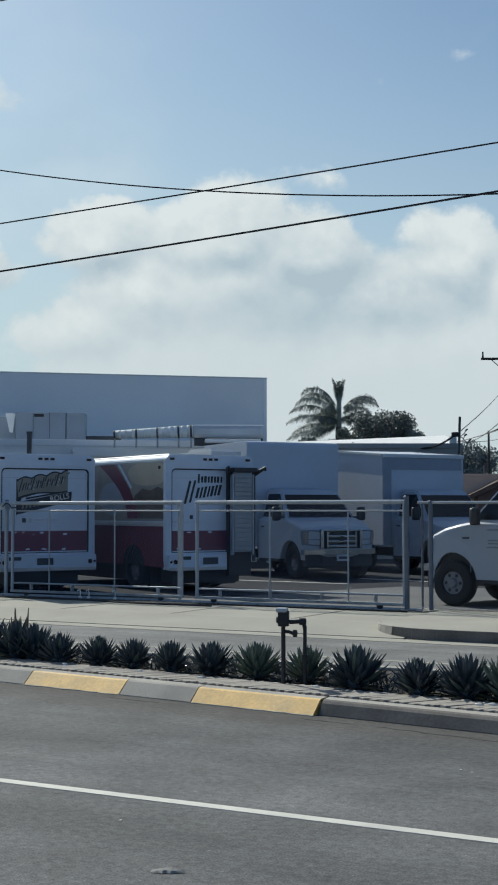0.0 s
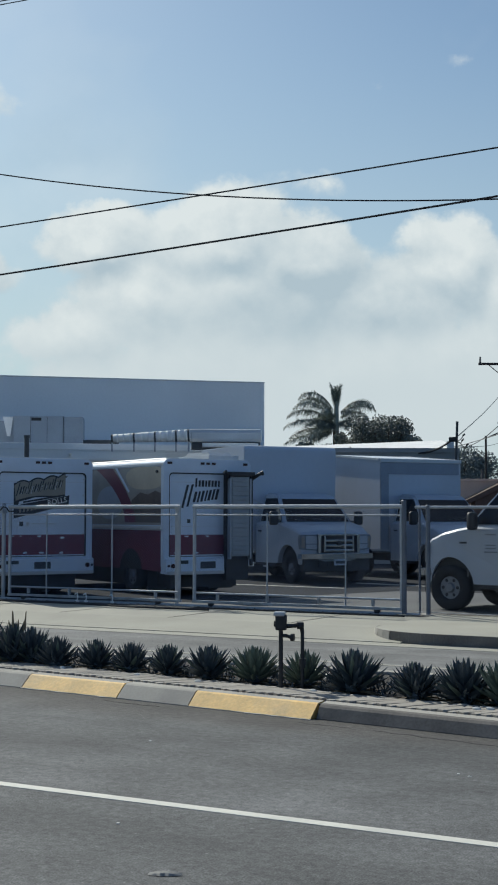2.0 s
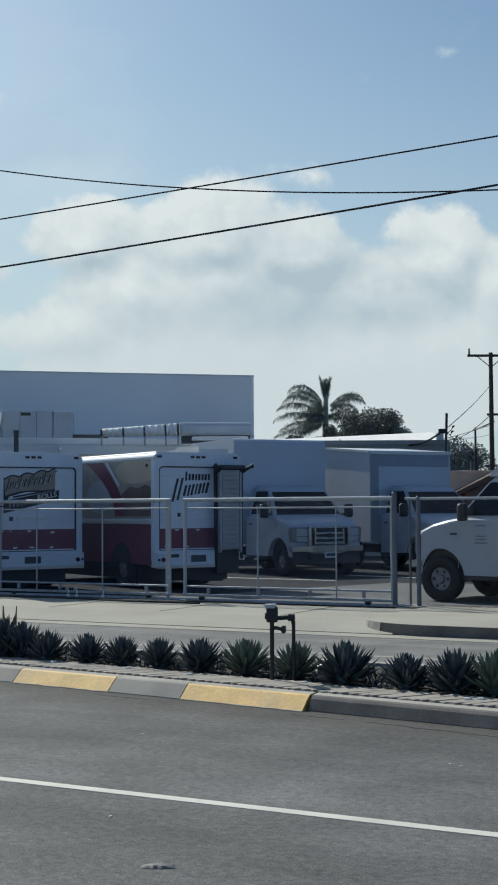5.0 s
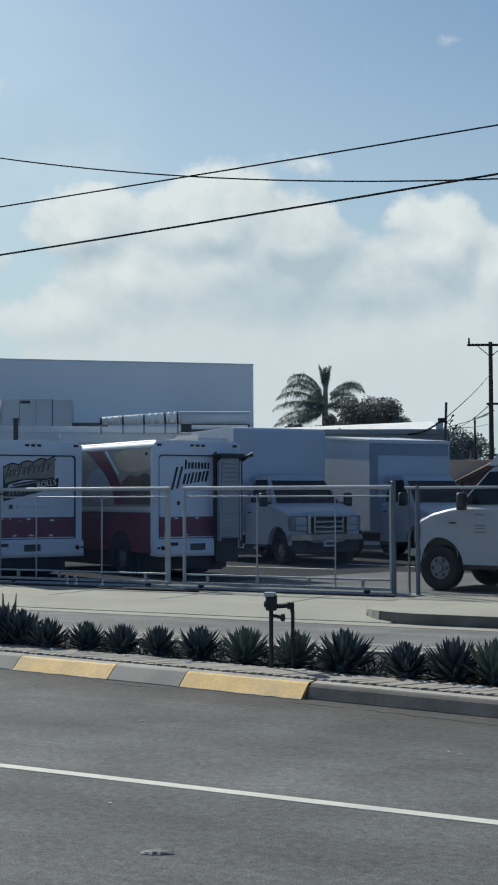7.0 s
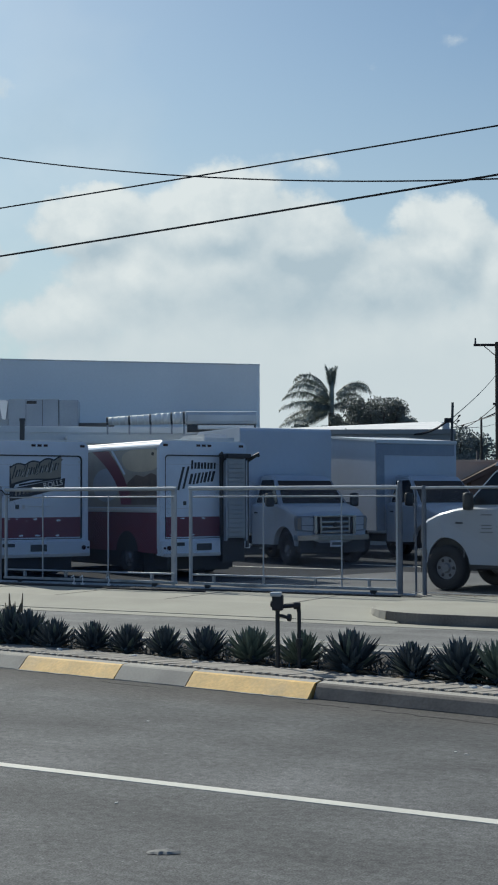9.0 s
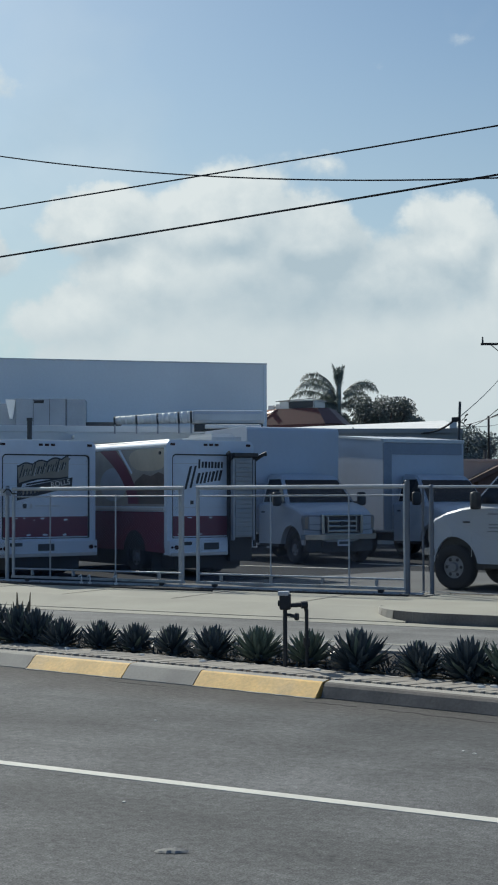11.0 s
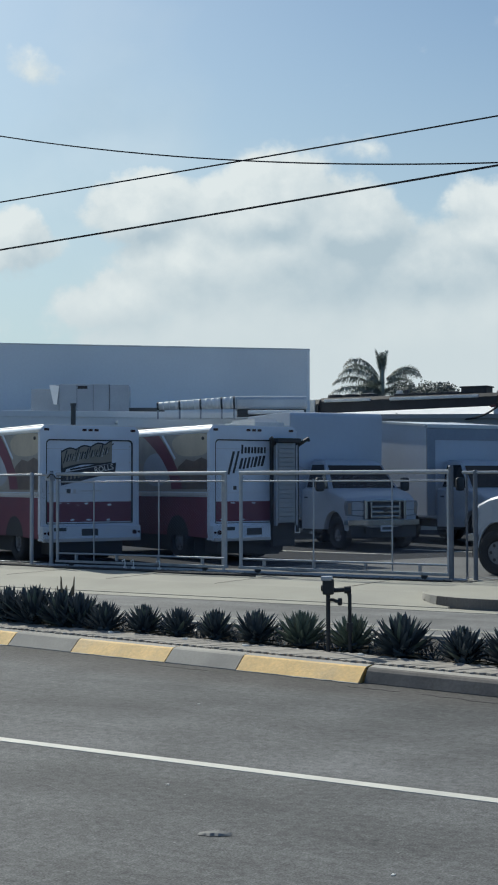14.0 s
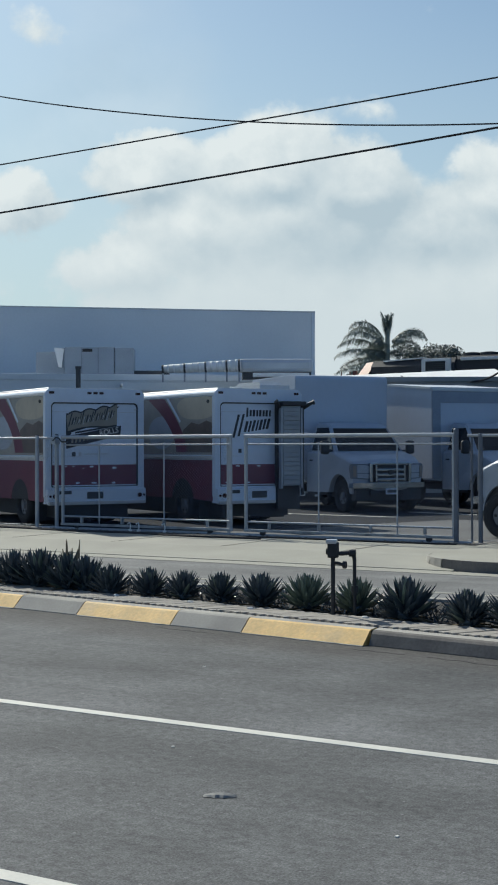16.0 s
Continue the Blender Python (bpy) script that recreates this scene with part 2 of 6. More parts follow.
ASPHALT = asphalt("asphalt", (0.113, 0.115, 0.116), 0.42, 0.26)
# dark kerb colour holds tar stain and the shade of faces turned from the sun
KERB_TAR_SHADE = mat("tar_stained_shaded_kerb", (0.17, 0.155, 0.14), 0.9, var=0.3, scale=2.5, fine=40, bump=0.15, dirt=(0.07, 0.07, 0.07), dirt_amt=0.8)
ASPHALT_FAR = asphalt("worn_asphalt", (0.175, 0.175, 0.17), 0.22, 0.34, False)
# lot in two tones: truck shade put into the dark one, sunlit asphalt paler
LOT_SHADE = mat("lot_asphalt", (0.034, 0.037, 0.043), 0.92, var=0.2, scale=0.4, fine=40, bump=0.4, dirt=(0.05, 0.05, 0.05), dirt_amt=0.5, spec=0.08)
LOT_SUNLIT = mat("sunlit_worn_lot_asphalt", (0.105, 0.107, 0.108), 0.9, var=0.2, scale=0.5, fine=40, bump=0.4, dirt=(0.06, 0.06, 0.06), dirt_amt=0.5)
CONCRETE = mat("concrete", (0.34, 0.328, 0.275), 0.9, var=0.12, scale=0.8, fine=45, bump=0.35, dirt=(0.27, 0.26, 0.23), dirt_amt=0.5)
KERB = mat("kerb_concrete", (0.37, 0.35, 0.31), 0.9, var=0.16, scale=1.5, fine=45, bump=0.15, dirt=(0.2, 0.19, 0.18), dirt_amt=0.6)
YELLOW = mat("yellow_kerb_paint", (0.74, 0.47, 0.15), 0.7, var=0.22, scale=3, fine=30, bump=0.3, dirt=(0.36, 0.32, 0.25), dirt_amt=0.6)
LINE = mat("road_paint", (0.60, 0.585, 0.52), 0.7, var=0.1, scale=3, fine=50, bump=0.3, dirt=(0.4, 0.4, 0.38), dirt_amt=0.45)
SOIL = mat("planting_soil", (0.035, 0.030, 0.026), 0.95, var=0.35, scale=6, fine=60, bump=1.0)
PAVER = mat("paver", (0.31, 0.285, 0.25), 0.9, var=0.15, scale=6, fine=60, bump=0.4, per_piece=0.25)
GALV = mat("galvanised_steel", (0.37, 0.40, 0.44), 0.55, 0.6, var=0.12, scale=8, fine=60)
RAIL_DULL = mat("dusty_steel_rail", (0.36, 0.38, 0.40), 0.6, 0.3, var=0.2, scale=6, fine=50, dirt=(0.15, 0.14, 0.13), dirt_amt=0.5)
# gate wire tinted blue: the haze over the gates is in its colour
WIRE_GATE_HAZE = mat("hazed_galvanised_gate_wire", (0.17, 0.22, 0.31), 0.6, 0.2, var=0.15, scale=8)
POST_STEEL = mat("weathered_post_steel", (0.15, 0.17, 0.205), 0.6, 0.5, var=0.15, scale=6, fine=40)
WIRE = mat("chain_link_wire", (0.07, 0.085, 0.11), 0.7, 0.1, var=0.15, scale=8)
WHITE_WALL = mat("painted_wall", (0.69, 0.73, 0.75), 0.85, var=0.05, scale=0.25, fine=12, bump=0.1, dirt=(0.50, 0.53, 0.58), dirt_amt=0.6)
ROOF_METAL = mat("roof_metal", (0.62, 0.63, 0.63), 0.45, 0.3, var=0.1, scale=0.8, fine=20)
GREY_WALL = mat("stucco_wall", (0.34, 0.345, 0.34), 0.9, var=0.08, scale=0.6, fine=30, bump=0.2, dirt=(0.25, 0.25, 0.25), dirt_amt=0.4)
DUCT = mat("duct_sheet", (0.52, 0.53, 0.54), 0.4, 0.5, var=0.12, scale=1.2, fine=25)
DUCT_WRAP = mat("white_duct_wrap", (0.84, 0.84, 0.82), 0.8, var=0.1, scale=2, fine=25)
DARK_GAP = mat("dark_grille", (0.03, 0.03, 0.032), 0.7)
WOOD_POLE = mat("creosote_wood", (0.075, 0.06, 0.05), 0.9, var=0.3, scale=4, fine=30, bump=0.5)
CABLE = mat("black_cable", (0.018, 0.018, 0.02), 0.6)
CABLE_OLD = mat("weathered_cable", (0.06, 0.065, 0.07), 0.6)
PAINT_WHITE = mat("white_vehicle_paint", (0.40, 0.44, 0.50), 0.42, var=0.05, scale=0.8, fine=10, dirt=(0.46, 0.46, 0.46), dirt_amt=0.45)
TRUCK_WHITE = mat("white_step_van_paint", (0.65, 0.72, 0.81), 0.45, var=0.05, scale=0.7, fine=8, dirt=(0.40, 0.43, 0.48), dirt_amt=0.5)
BOX_WHITE = mat("white_box_panel", (0.56, 0.60, 0.66), 0.45, var=0.04, scale=0.7, fine=8, dirt=(0.48, 0.49, 0.5), dirt_amt=0.35)
PAINT_RED = mat("dark_red_band", (0.165, 0.040, 0.068), 0.4, var=0.12, scale=1.5, fine=15, dirt=(0.13, 0.05, 0.075), dirt_amt=0.6)
BLACK_PLASTIC = mat("black_plastic", (0.032, 0.034, 0.037), 0.55)
RUBBER = mat("tyre_rubber", (0.022, 0.024, 0.028), 0.85, var=0.2, scale=8, bump=0.2)
RIM = mat("steel_rim", (0.20, 0.21, 0.235), 0.55, 0.4, var=0.15, scale=8)
CHROME = mat("chrome", (0.40, 0.42, 0.45), 0.14, 1.0, var=0.05)
LAMP_GLASS = mat("headlamp_lens", (0.42, 0.45, 0.49), 0.3, 0.0, var=0.1, scale=20)
GLASS_DARK = mat("vehicle_glass", (0.010, 0.013, 0.018), 0.05, spec=0.35)
DULL_AMBER = mat("dull_amber_lens", (0.30, 0.26, 0.22), 0.2)
RED_LENS = mat("red_lens", (0.035, 0.010, 0.014), 0.2)


# ---- mesh helpers ----
def part(name, bm, material, parent=None, label="", smooth=False):
    me = bpy.data.meshes.new(name)
    bm.to_mesh(me)
    bm.free()
    for mm in (material if isinstance(material, (list, tuple)) else (material,)):
        me.materials.append(mm)
    if smooth:
        for p in me.polygons:
            p.use_smooth = True
    ob = new(name, me)
    if parent is not None:
        ob.parent = parent
    if label:
        tagged(ob, label)
    return ob


def empty(name, m, label, category, group="", kind=""):
    ob = new(name)
    ob.empty_display_size = 0.2
    ob.matrix_basis = m
    return tagged(ob, label, category, group, kind)


def bx(bm, x0, x1, y0, y1, z0, z1, bevel=0.0, m=None):
    mm = Matrix.Translation(((x0 + x1) / 2, (y0 + y1) / 2, (z0 + z1) / 2)) @ Matrix.Diagonal((x1 - x0, y1 - y0, z1 - z0, 1))
    r = bmesh.ops.create_cube(bm, size=1.0, matrix=mm)
    if bevel:
        es = list({e for v in r["verts"] for e in v.link_edges})
        bmesh.ops.bevel(bm, geom=es, offset=bevel, segments=2, profile=0.7, affect="EDGES")
    return bm


def box(x0, x1, y0, y1, z0, z1, bevel=0.0):
    return bx(bmesh.new(), x0, x1, y0, y1, z0, z1, bevel)


def rod(bm, a, b, r, n=8, r2=None):
    a, b = Vector(a), Vector(b)
    d = b - a
    q = d.to_track_quat("Z", "Y").to_matrix().to_4x4()
    bmesh.ops.create_cone(bm, cap_ends=True, segments=n, radius1=r, radius2=r if r2 is None else r2, depth=d.length,
                          matrix=Matrix.Translation((a + b) / 2) @ q)
    return bm


def tube(points, r, n=8):
    bm = bmesh.new()
    rings = []
    pts = [Vector(p) for p in points]
    for i, p in enumerate(pts):
        d = (pts[min(i + 1, len(pts) - 1)] - pts[max(i - 1, 0)]).normalized()
        q = d.to_track_quat("Z", "Y")
        rings.append([bm.verts.new(p + q @ Vector((r * math.cos(2 * math.pi * k / n), r * math.sin(2 * math.pi * k / n), 0))) for k in range(n)])
    for a, b in zip(rings, rings[1:]):
        for k in range(n):
            bm.faces.new((a[k], a[(k + 1) % n], b[(k + 1) % n], b[k]))
    bm.faces.new(rings[0][::-1])
    bm.faces.new(rings[-1])
    return bm


def prism(outline, axis, lo, hi, bm=None):
    """Extrude a closed outline of (a, b) pairs along x, y or z."""
    bm = bm or bmesh.new()
    put = {"x": lambda a, b, c: (c, a, b), "y": lambda a, b, c: (a, c, b), "z": lambda a, b, c: (a, b, c)}[axis]
    lo_v = [bm.verts.new(put(a, b, lo)) for a, b in outline]
    hi_v = [bm.verts.new(put(a, b, hi)) for a, b in outline]
    n = len(outline)
    fs = [bm.faces.new(lo_v), bm.faces.new(hi_v)]
    for i in range(n):
        fs.append(bm.faces.new((lo_v[i], lo_v[(i + 1) % n], hi_v[(i + 1) % n], hi_v[i])))
    bmesh.ops.recalc_face_normals(bm, faces=fs)
    return bm


# ---- ground ----
def med_front(x):
    """The near kerb line of the median."""
    return 10.6 - 0.135 * (max(x, -11.0) + 3.54) - 0.03 * (min(x, -11.0) + 11.0)


DARK_CRACK_SHADOW = mat("dark_crack_shadow", (0.03, 0.03, 0.03), 0.95)


def build_ground():
    g = part("ground", box(-1500, 1500, -600, 2400, -0.6, -0.04), LOT_SHADE)
    tagged(g, "dull grey ground that runs to the horizon", "ground", kind="structure")
    road = part("road", box(-160, 160, -9, 13.6, -0.5, 0.0), ASPHALT)
    tagged(road, "dark weathered asphalt road with faint patches", "road", kind="structure")
    part("lane_line", box(-60, 40, 7.13, 7.23, 0.0, 0.004), LINE, road, "long white painted lane line")
    part("lane_line", box(-60, 40, 4.23, 4.33, 0.0, 0.004), LINE, road, "long white painted lane line")
    rc = random.Random(23)
    for x0, n, w in ((-7.6, 9, 0.008), (-5.3, 7, 0.016), (-4.55, 16, 0.017), (-2.75, 10, 0.02)):   # ragged cracks beside the kerb
        top, low = [], []
        for i in range(n):
            x = x0 + 0.09 * i + rc.uniform(-0.03, 0.03)
            y = med_front(x) - 0.30 + rc.uniform(-0.025, 0.025) - (0.10 if x0 > -5.3 else 0.0) * i / n
            h = w * rc.uniform(0.25, 1.2) * math.sin(math.pi * (i + 0.5) / n)
            top.append((x, y + h))
            low.append((x, y - h))
        part("edge_crack", prism(top + low[::-1], "z", 0.0005, 0.0022), DARK_CRACK_SHADOW, road, "dark ragged crack by the kerb")
    far = part("road_far", box(-160, 160, 13.6, 17.2, -0.5, -0.002), ASPHALT_FAR)
    tagged(far, "pale worn asphalt lane beyond the planted median", "road", kind="structure")
    part("edge_line", box(-60, 40, 15.0, 15.1, -0.003, 0.002), CONCRETE, far, "faint worn lane line")
    gut = part("gutter", box(-160, 160, 17.2, 17.62, -0.5, 0.003), CONCRETE)
    tagged(gut, "concrete gutter strip along the far lane", "gutter", kind="structure")
    lot = part("parking_lot", box(-160, 160, 21.2, 140, -0.5, 0.118), LOT_SHADE)
    tagged(lot, "asphalt parking lot behind the fence, shade in its dark colour", "parking lot", kind="structure")
    # edge of the paler asphalt is drawn where the sunlit ground ends
    edge = [(-60 + 0.9 * i, 21.72 + 6.1 * min(max((-60 + 0.9 * i + 13.3) / 1.6, 0.0), 1.0) + 0.12 * math.sin(i * 0.9) + 0.06 * math.sin(i * 2.7)) for i in range(64)]
    part("sunlit_worn_strip", prism([(-60, 21.3)] + edge + [(edge[-1][0], 21.3)], "z", 0.05, 0.122), LOT_SUNLIT, lot, "paler worn asphalt inside the gates, shaped as the sunlit ground")
    # driveway apron that climbs to the pavement
    ap = part("driveway_apron", prism([(17.62, -0.3), (17.62, 0.012), (18.7, 0.115), (21.2, 0.121), (21.2, -0.3)], "x", -60, -7.3), CONCRETE)
    # dirt gap and the bottom rail's shadow painted as one dark strip
    part("track_gap_shadow", prism([(-60 + i, 20.80 + 0.05 * math.sin(i * 1.7)) for i in range(53)] + [(-8, 21.06), (-60, 21.06)], "z", 0.05, 0.1225), DARK_CRACK_SHADOW, ap, "dark strip of dirt gap and painted rail shadow under the gates")
    tagged(ap, "pale concrete driveway apron sloping up to the gates", "driveway", kind="structure")


build_ground()


def build_median():
    X0, X1 = -24.0, 6.0
    xs = [X0 + (X1 - X0) * i / 40 for i in range(41)]
    back = 13.35
    med = part("median", prism([(x, med_front(x) + 0.05) for x in xs] + [(X1, back), (X0, back)], "z", -0.3, 0.12), SOIL)
    tagged(med, "raised planted median of dark soil between the lanes", "median", kind="structure")
    # near kerb, cut into painted and bare lengths, with a battered face
    marks = [(-24.0, -13.2, 0), (-13.2, -12.0, 1), (-12.0, -11.1, 0), (-11.1, -9.80, 1), (-9.80, -8.84, 0), (-8.84, -7.54, 1), (-7.54, -6.65, 0), (-6.65, -5.28, 1), (-5.26, -1.5, 0), (-1.5, 6.0, 0)]
    for a, b, painted in marks:
        bm = bmesh.new()
        n = max(2, int((b - a) / 0.4))
        prev = None
        for i in range(n + 1):
            x = a + 0.006 + (b - a - 0.012) * i / n
            y = med_front(x)
            ring = [bm.verts.new((x + dx, y + dy, z)) for dx, dy, z in ((0, -0.12 if b < -5 else -0.06, -0.25), (0, -0.12 if b < -5 else -0.06, 0.008), (0, -0.005, 0.100), (0, 0.02, 0.120), (0, 0.05, 0.130), (0, 0.16, 0.136), (0, 0.16, -0.25))]
            if prev:
                for k in range(7):
                    bm.faces.new((prev[k], prev[(k + 1) % 7], ring[(k + 1) % 7], ring[k]))
            else:
                bm.faces.new(ring)
            prev = ring
        bm.faces.new(prev[::-1])
        bmesh.ops.recalc_face_normals(bm, faces=bm.faces)
        bm.normal_update()
        # tops stay pale concrete; the right-hand faces get shade in their colour
        for f in bm.faces:
            f.material_index = 1 if f.normal.z > 0.97 else 0
        part("kerbstone", bm, (YELLOW if painted else (KERB if b < -5 else KERB_TAR_SHADE), KERB), med, "yellow-painted concrete kerb length" if painted else "bare grey concrete kerb length")
        if painted:   # thin broken mortar lip under the painted face
            rl = random.Random(int(-a * 100))
            pts = [(a + (b - a) * i / 14, med_front(a + (b - a) * i / 14) - 0.128 - rl.uniform(0.0, 0.030)) for i in range(15)]
            back_ = [(x, med_front(x) - 0.10) for x, _ in reversed(pts)]
            part("mortar_lip", prism(pts + back_, "z", -0.05, 0.007), KERB, med, "pale chipped mortar at the kerb foot")
    part("rear_kerb", box(X0, X1, back - 0.15, back, -0.3, 0.15, 0.015), KERB, med, "grey concrete rear kerb")
    part("edging_bed", prism([(x, med_front(x) + 0.16) for x in xs] + [(x, med_front(x) + 0.68) for x in reversed(xs)], "z", -0.2, 0.126), KERB, med, "mortar bed under the pavers")
    return med


MEDIAN = build_median()


def build_pavement():
    arc = [(-8.05 + 1.25 * (1 - math.cos(a)), 18.72 - 1.08 * math.sin(a)) for a in [math.pi / 2 * i / 10 for i in range(11)]]
    pv = part("pavement", prism([(-8.05, 21.2)] + arc + [(60, 17.64), (60, 21.2)], "z", -0.3, 0.15), CONCRETE)
    tagged(pv, "concrete pavement with a curved kerb at the driveway", "pavement", kind="structure")
    path = arc + [(60, 17.64)]
    rk = random.Random(31)
    # sunward end stays pale; the rest of the face has shade in its colour
    for name_mat, run, lab in ((KERB, path[:7], "chipped pale concrete kerb end"), (KERB_TAR_SHADE, path[6:], "rough tar-stained kerb face with its shade in the colour")):
        lip = bmesh.new()
        for (xa, ya), (xb, yb) in zip(run, run[1:]):
            d = Vector((xb - xa, yb - ya, 0)).normalized()
            nrm = Vector((d.y, -d.x, 0)) * 0.018
            foot = nrm * (1.0 if name_mat is KERB_TAR_SHADE else rk.uniform(3.0, 6.0))
            vs = [lip.verts.new(v) for v in ((xa, ya, -0.2), (xb, yb, -0.2), (xb, yb, 0.154), (xa, ya, 0.154))]
            ws = [lip.verts.new(v.co + (foot if k < 2 else nrm)) for k, v in enumerate(vs)]
            lip.faces.new(ws)
            lip.faces.new((vs[3], vs[2], ws[2], ws[3]))
        part("kerb_face", lip, name_mat, pv, lab)
    # joints scored across the apron
    for k, x in enumerate((-16.2, -14.0, -11.8, -9.6)):
        bm = bmesh.new()
        bx(bm, x, x + 0.018, 18.7, 20.95, 0.1215, 0.1245)
        part("joint", bm, mat_dark_joint, pv)


mat_dark_joint = mat("dark_joint", (0.12, 0.115, 0.105), 0.95)
build_pavement()


# ---- fence and gates ----
FY = 21.15


def chain_link(x0, x1, z0, z1, y, pitch=0.060, r=0.0017):
    verts, faces = [], []
    h = z1 - z0
    prof = [(r * math.cos(a), r * math.sin(a)) for a in (0.5, 2.6, 4.7)]

    def wire(a, b, yy):
        base = len(verts)
        for px, pz in (a, b):
            for u, w in prof:
                verts.append((px + u, yy + w, pz))
        for k in range(3):
            faces.append((base + k, base + (k + 1) % 3, base + 3 + (k + 1) % 3, base + 3 + k))

    n = int((x1 - x0 + h) / pitch)
    for i in range(n + 1):
        s = x0 - h + i * pitch
        a, b = max(s, x0), min(s + h, x1)
        if b > a:
            wire((a, z0 + (a - s)), (b, z0 + (b - s)), y)
            wire((x0 + x1 - a, z0 + (a - s)), (x0 + x1 - b, z0 + (b - s)), y + 0.004)
    bm = bmesh.new()
    vs = [bm.verts.new(v) for v in verts]
    for f in faces:
        bm.faces.new([vs[i] for i in f])
    return bm


def build_gate(x0, x1, thins, label):
    g = empty("chain_link_gate", pose((x0 + x1) / 2, FY, 0.12), label, "gate", "rolling gates")
    c = (x0 + x1) / 2
    a, b = x0 - c, x1 - c
    for x in (a, b):
        part("upright", rod(bmesh.new(), (x, 0, 0.10), (x, 0, 1.83), 0.033, 10), GALV, g)
    part("top_rail", rod(bmesh.new(), (a - 0.03, 0, 1.81), (b + 0.03, 0, 1.81), 0.036, 10), GALV, g)
    part("brace_rail", rod(bmesh.new(), (a, 0.02, 1.66), (b, 0.02, 1.66), 0.015, 8), GALV, g)
    part("lower_rail", rod(bmesh.new(), (a, 0, 0.25), (b, 0, 0.25), 0.018, 8), GALV, g)
    part("bottom_rail", bx(bmesh.new(), a - 0.04, b + 0.04, -0.03, 0.03, 0.07, 0.118, 0.008), RAIL_DULL, g)
    for t in thins:
        part("stay", rod(bmesh.new(), (t - c, 0.01, 0.1), (t - c, 0.01, 1.70), 0.014, 8), GALV, g)
    for k in range(4):
        x = a + (b - a) * (0.12 + 0.25 * k)
        part("bracket", bx(bmesh.new(), x - 0.02, x + 0.02, -0.03, 0.03, 0.13, 0.25, 0.004), RAIL_DULL, g)
    for x in (a + 0.35, b - 0.45):
        w = part("wheel", rod(bmesh.new(), (x, -0.02, 0.055), (x, 0.02, 0.055), 0.055, 14), DARK_GAP, g, "small dark gate roller")
    m = part("chain_link_mesh", chain_link(a, b, 0.13, 1.80, 0.012), WIRE_GATE_HAZE, g, "diamond chain-link wire")
    m["kind"] = "stuff"
    return g


build_gate(-17.01, -13.10, (-16.12, -14.59), "galvanised chain-link rolling gate, closed across the driveway")
build_gate(-12.77, -8.72, (-11.28, -9.76), "galvanised chain-link rolling gate, shut against its latch post")


def post_at(x, y, h, r, cap=True):
    p = empty("fence_post", pose(x, y, 0.118), "galvanised steel fence post set in concrete", "fence post", "fence posts")
    part("shaft", rod(bmesh.new(), (0, 0, -0.1), (0, 0, h), r * 0.9, 14), POST_STEEL if x > -12 else GALV, p)
    part("cap", rod(bmesh.new(), (0, 0, h), (0, 0, h + 0.02), r * 0.95, 12, r * 0.6), POST_STEEL, p)
    part("footing", rod(bmesh.new(), (0, 0, -0.05), (0, 0, 0.02), 0.13, 12), KERB, p)
    return p


for x, y, h, r in ((-17.67, FY, 1.84, 0.045), (-17.25, FY + 0.1, 1.86, 0.045), (-13.22, FY + 0.12, 1.80, 0.04), (-8.68, FY, 1.90, 0.048), (-8.50, FY + 0.25, 1.80, 0.022), (-8.27, FY + 0.05, 1.82, 0.042), (-5.6, FY + 0.05, 1.82, 0.04), (-20.6, FY, 1.84, 0.04), (-23.5, FY, 1.84, 0.04)):
    post_at(x, y, h, r)


def fence_run(x0, x1, label):
    f = empty("chain_link_fence", pose((x0 + x1) / 2, FY + 0.05, 0.118), label, "fence", "fence panels")
    h = (x1 - x0) / 2
    part("top_rail", rod(bmesh.new(), (-h, 0, 1.80), (h, 0, 1.80), 0.024, 10), GALV, f)
    part("tension_wire", rod(bmesh.new(), (-h, 0, 0.06), (h, 0, 0.06), 0.004, 6), GALV, f)
    m = part("chain_link_mesh", chain_link(-h, h, 0.04, 1.79, 0.03, r=0.0012), WIRE, f, "diamond chain-link wire")
    m["kind"] = "stuff"


fence_run(-23.5, -17.25, "galvanised chain-link fence panel beside the gate")
fence_run(-8.50, -5.6, "galvanised chain-link fence panel before the parked van")


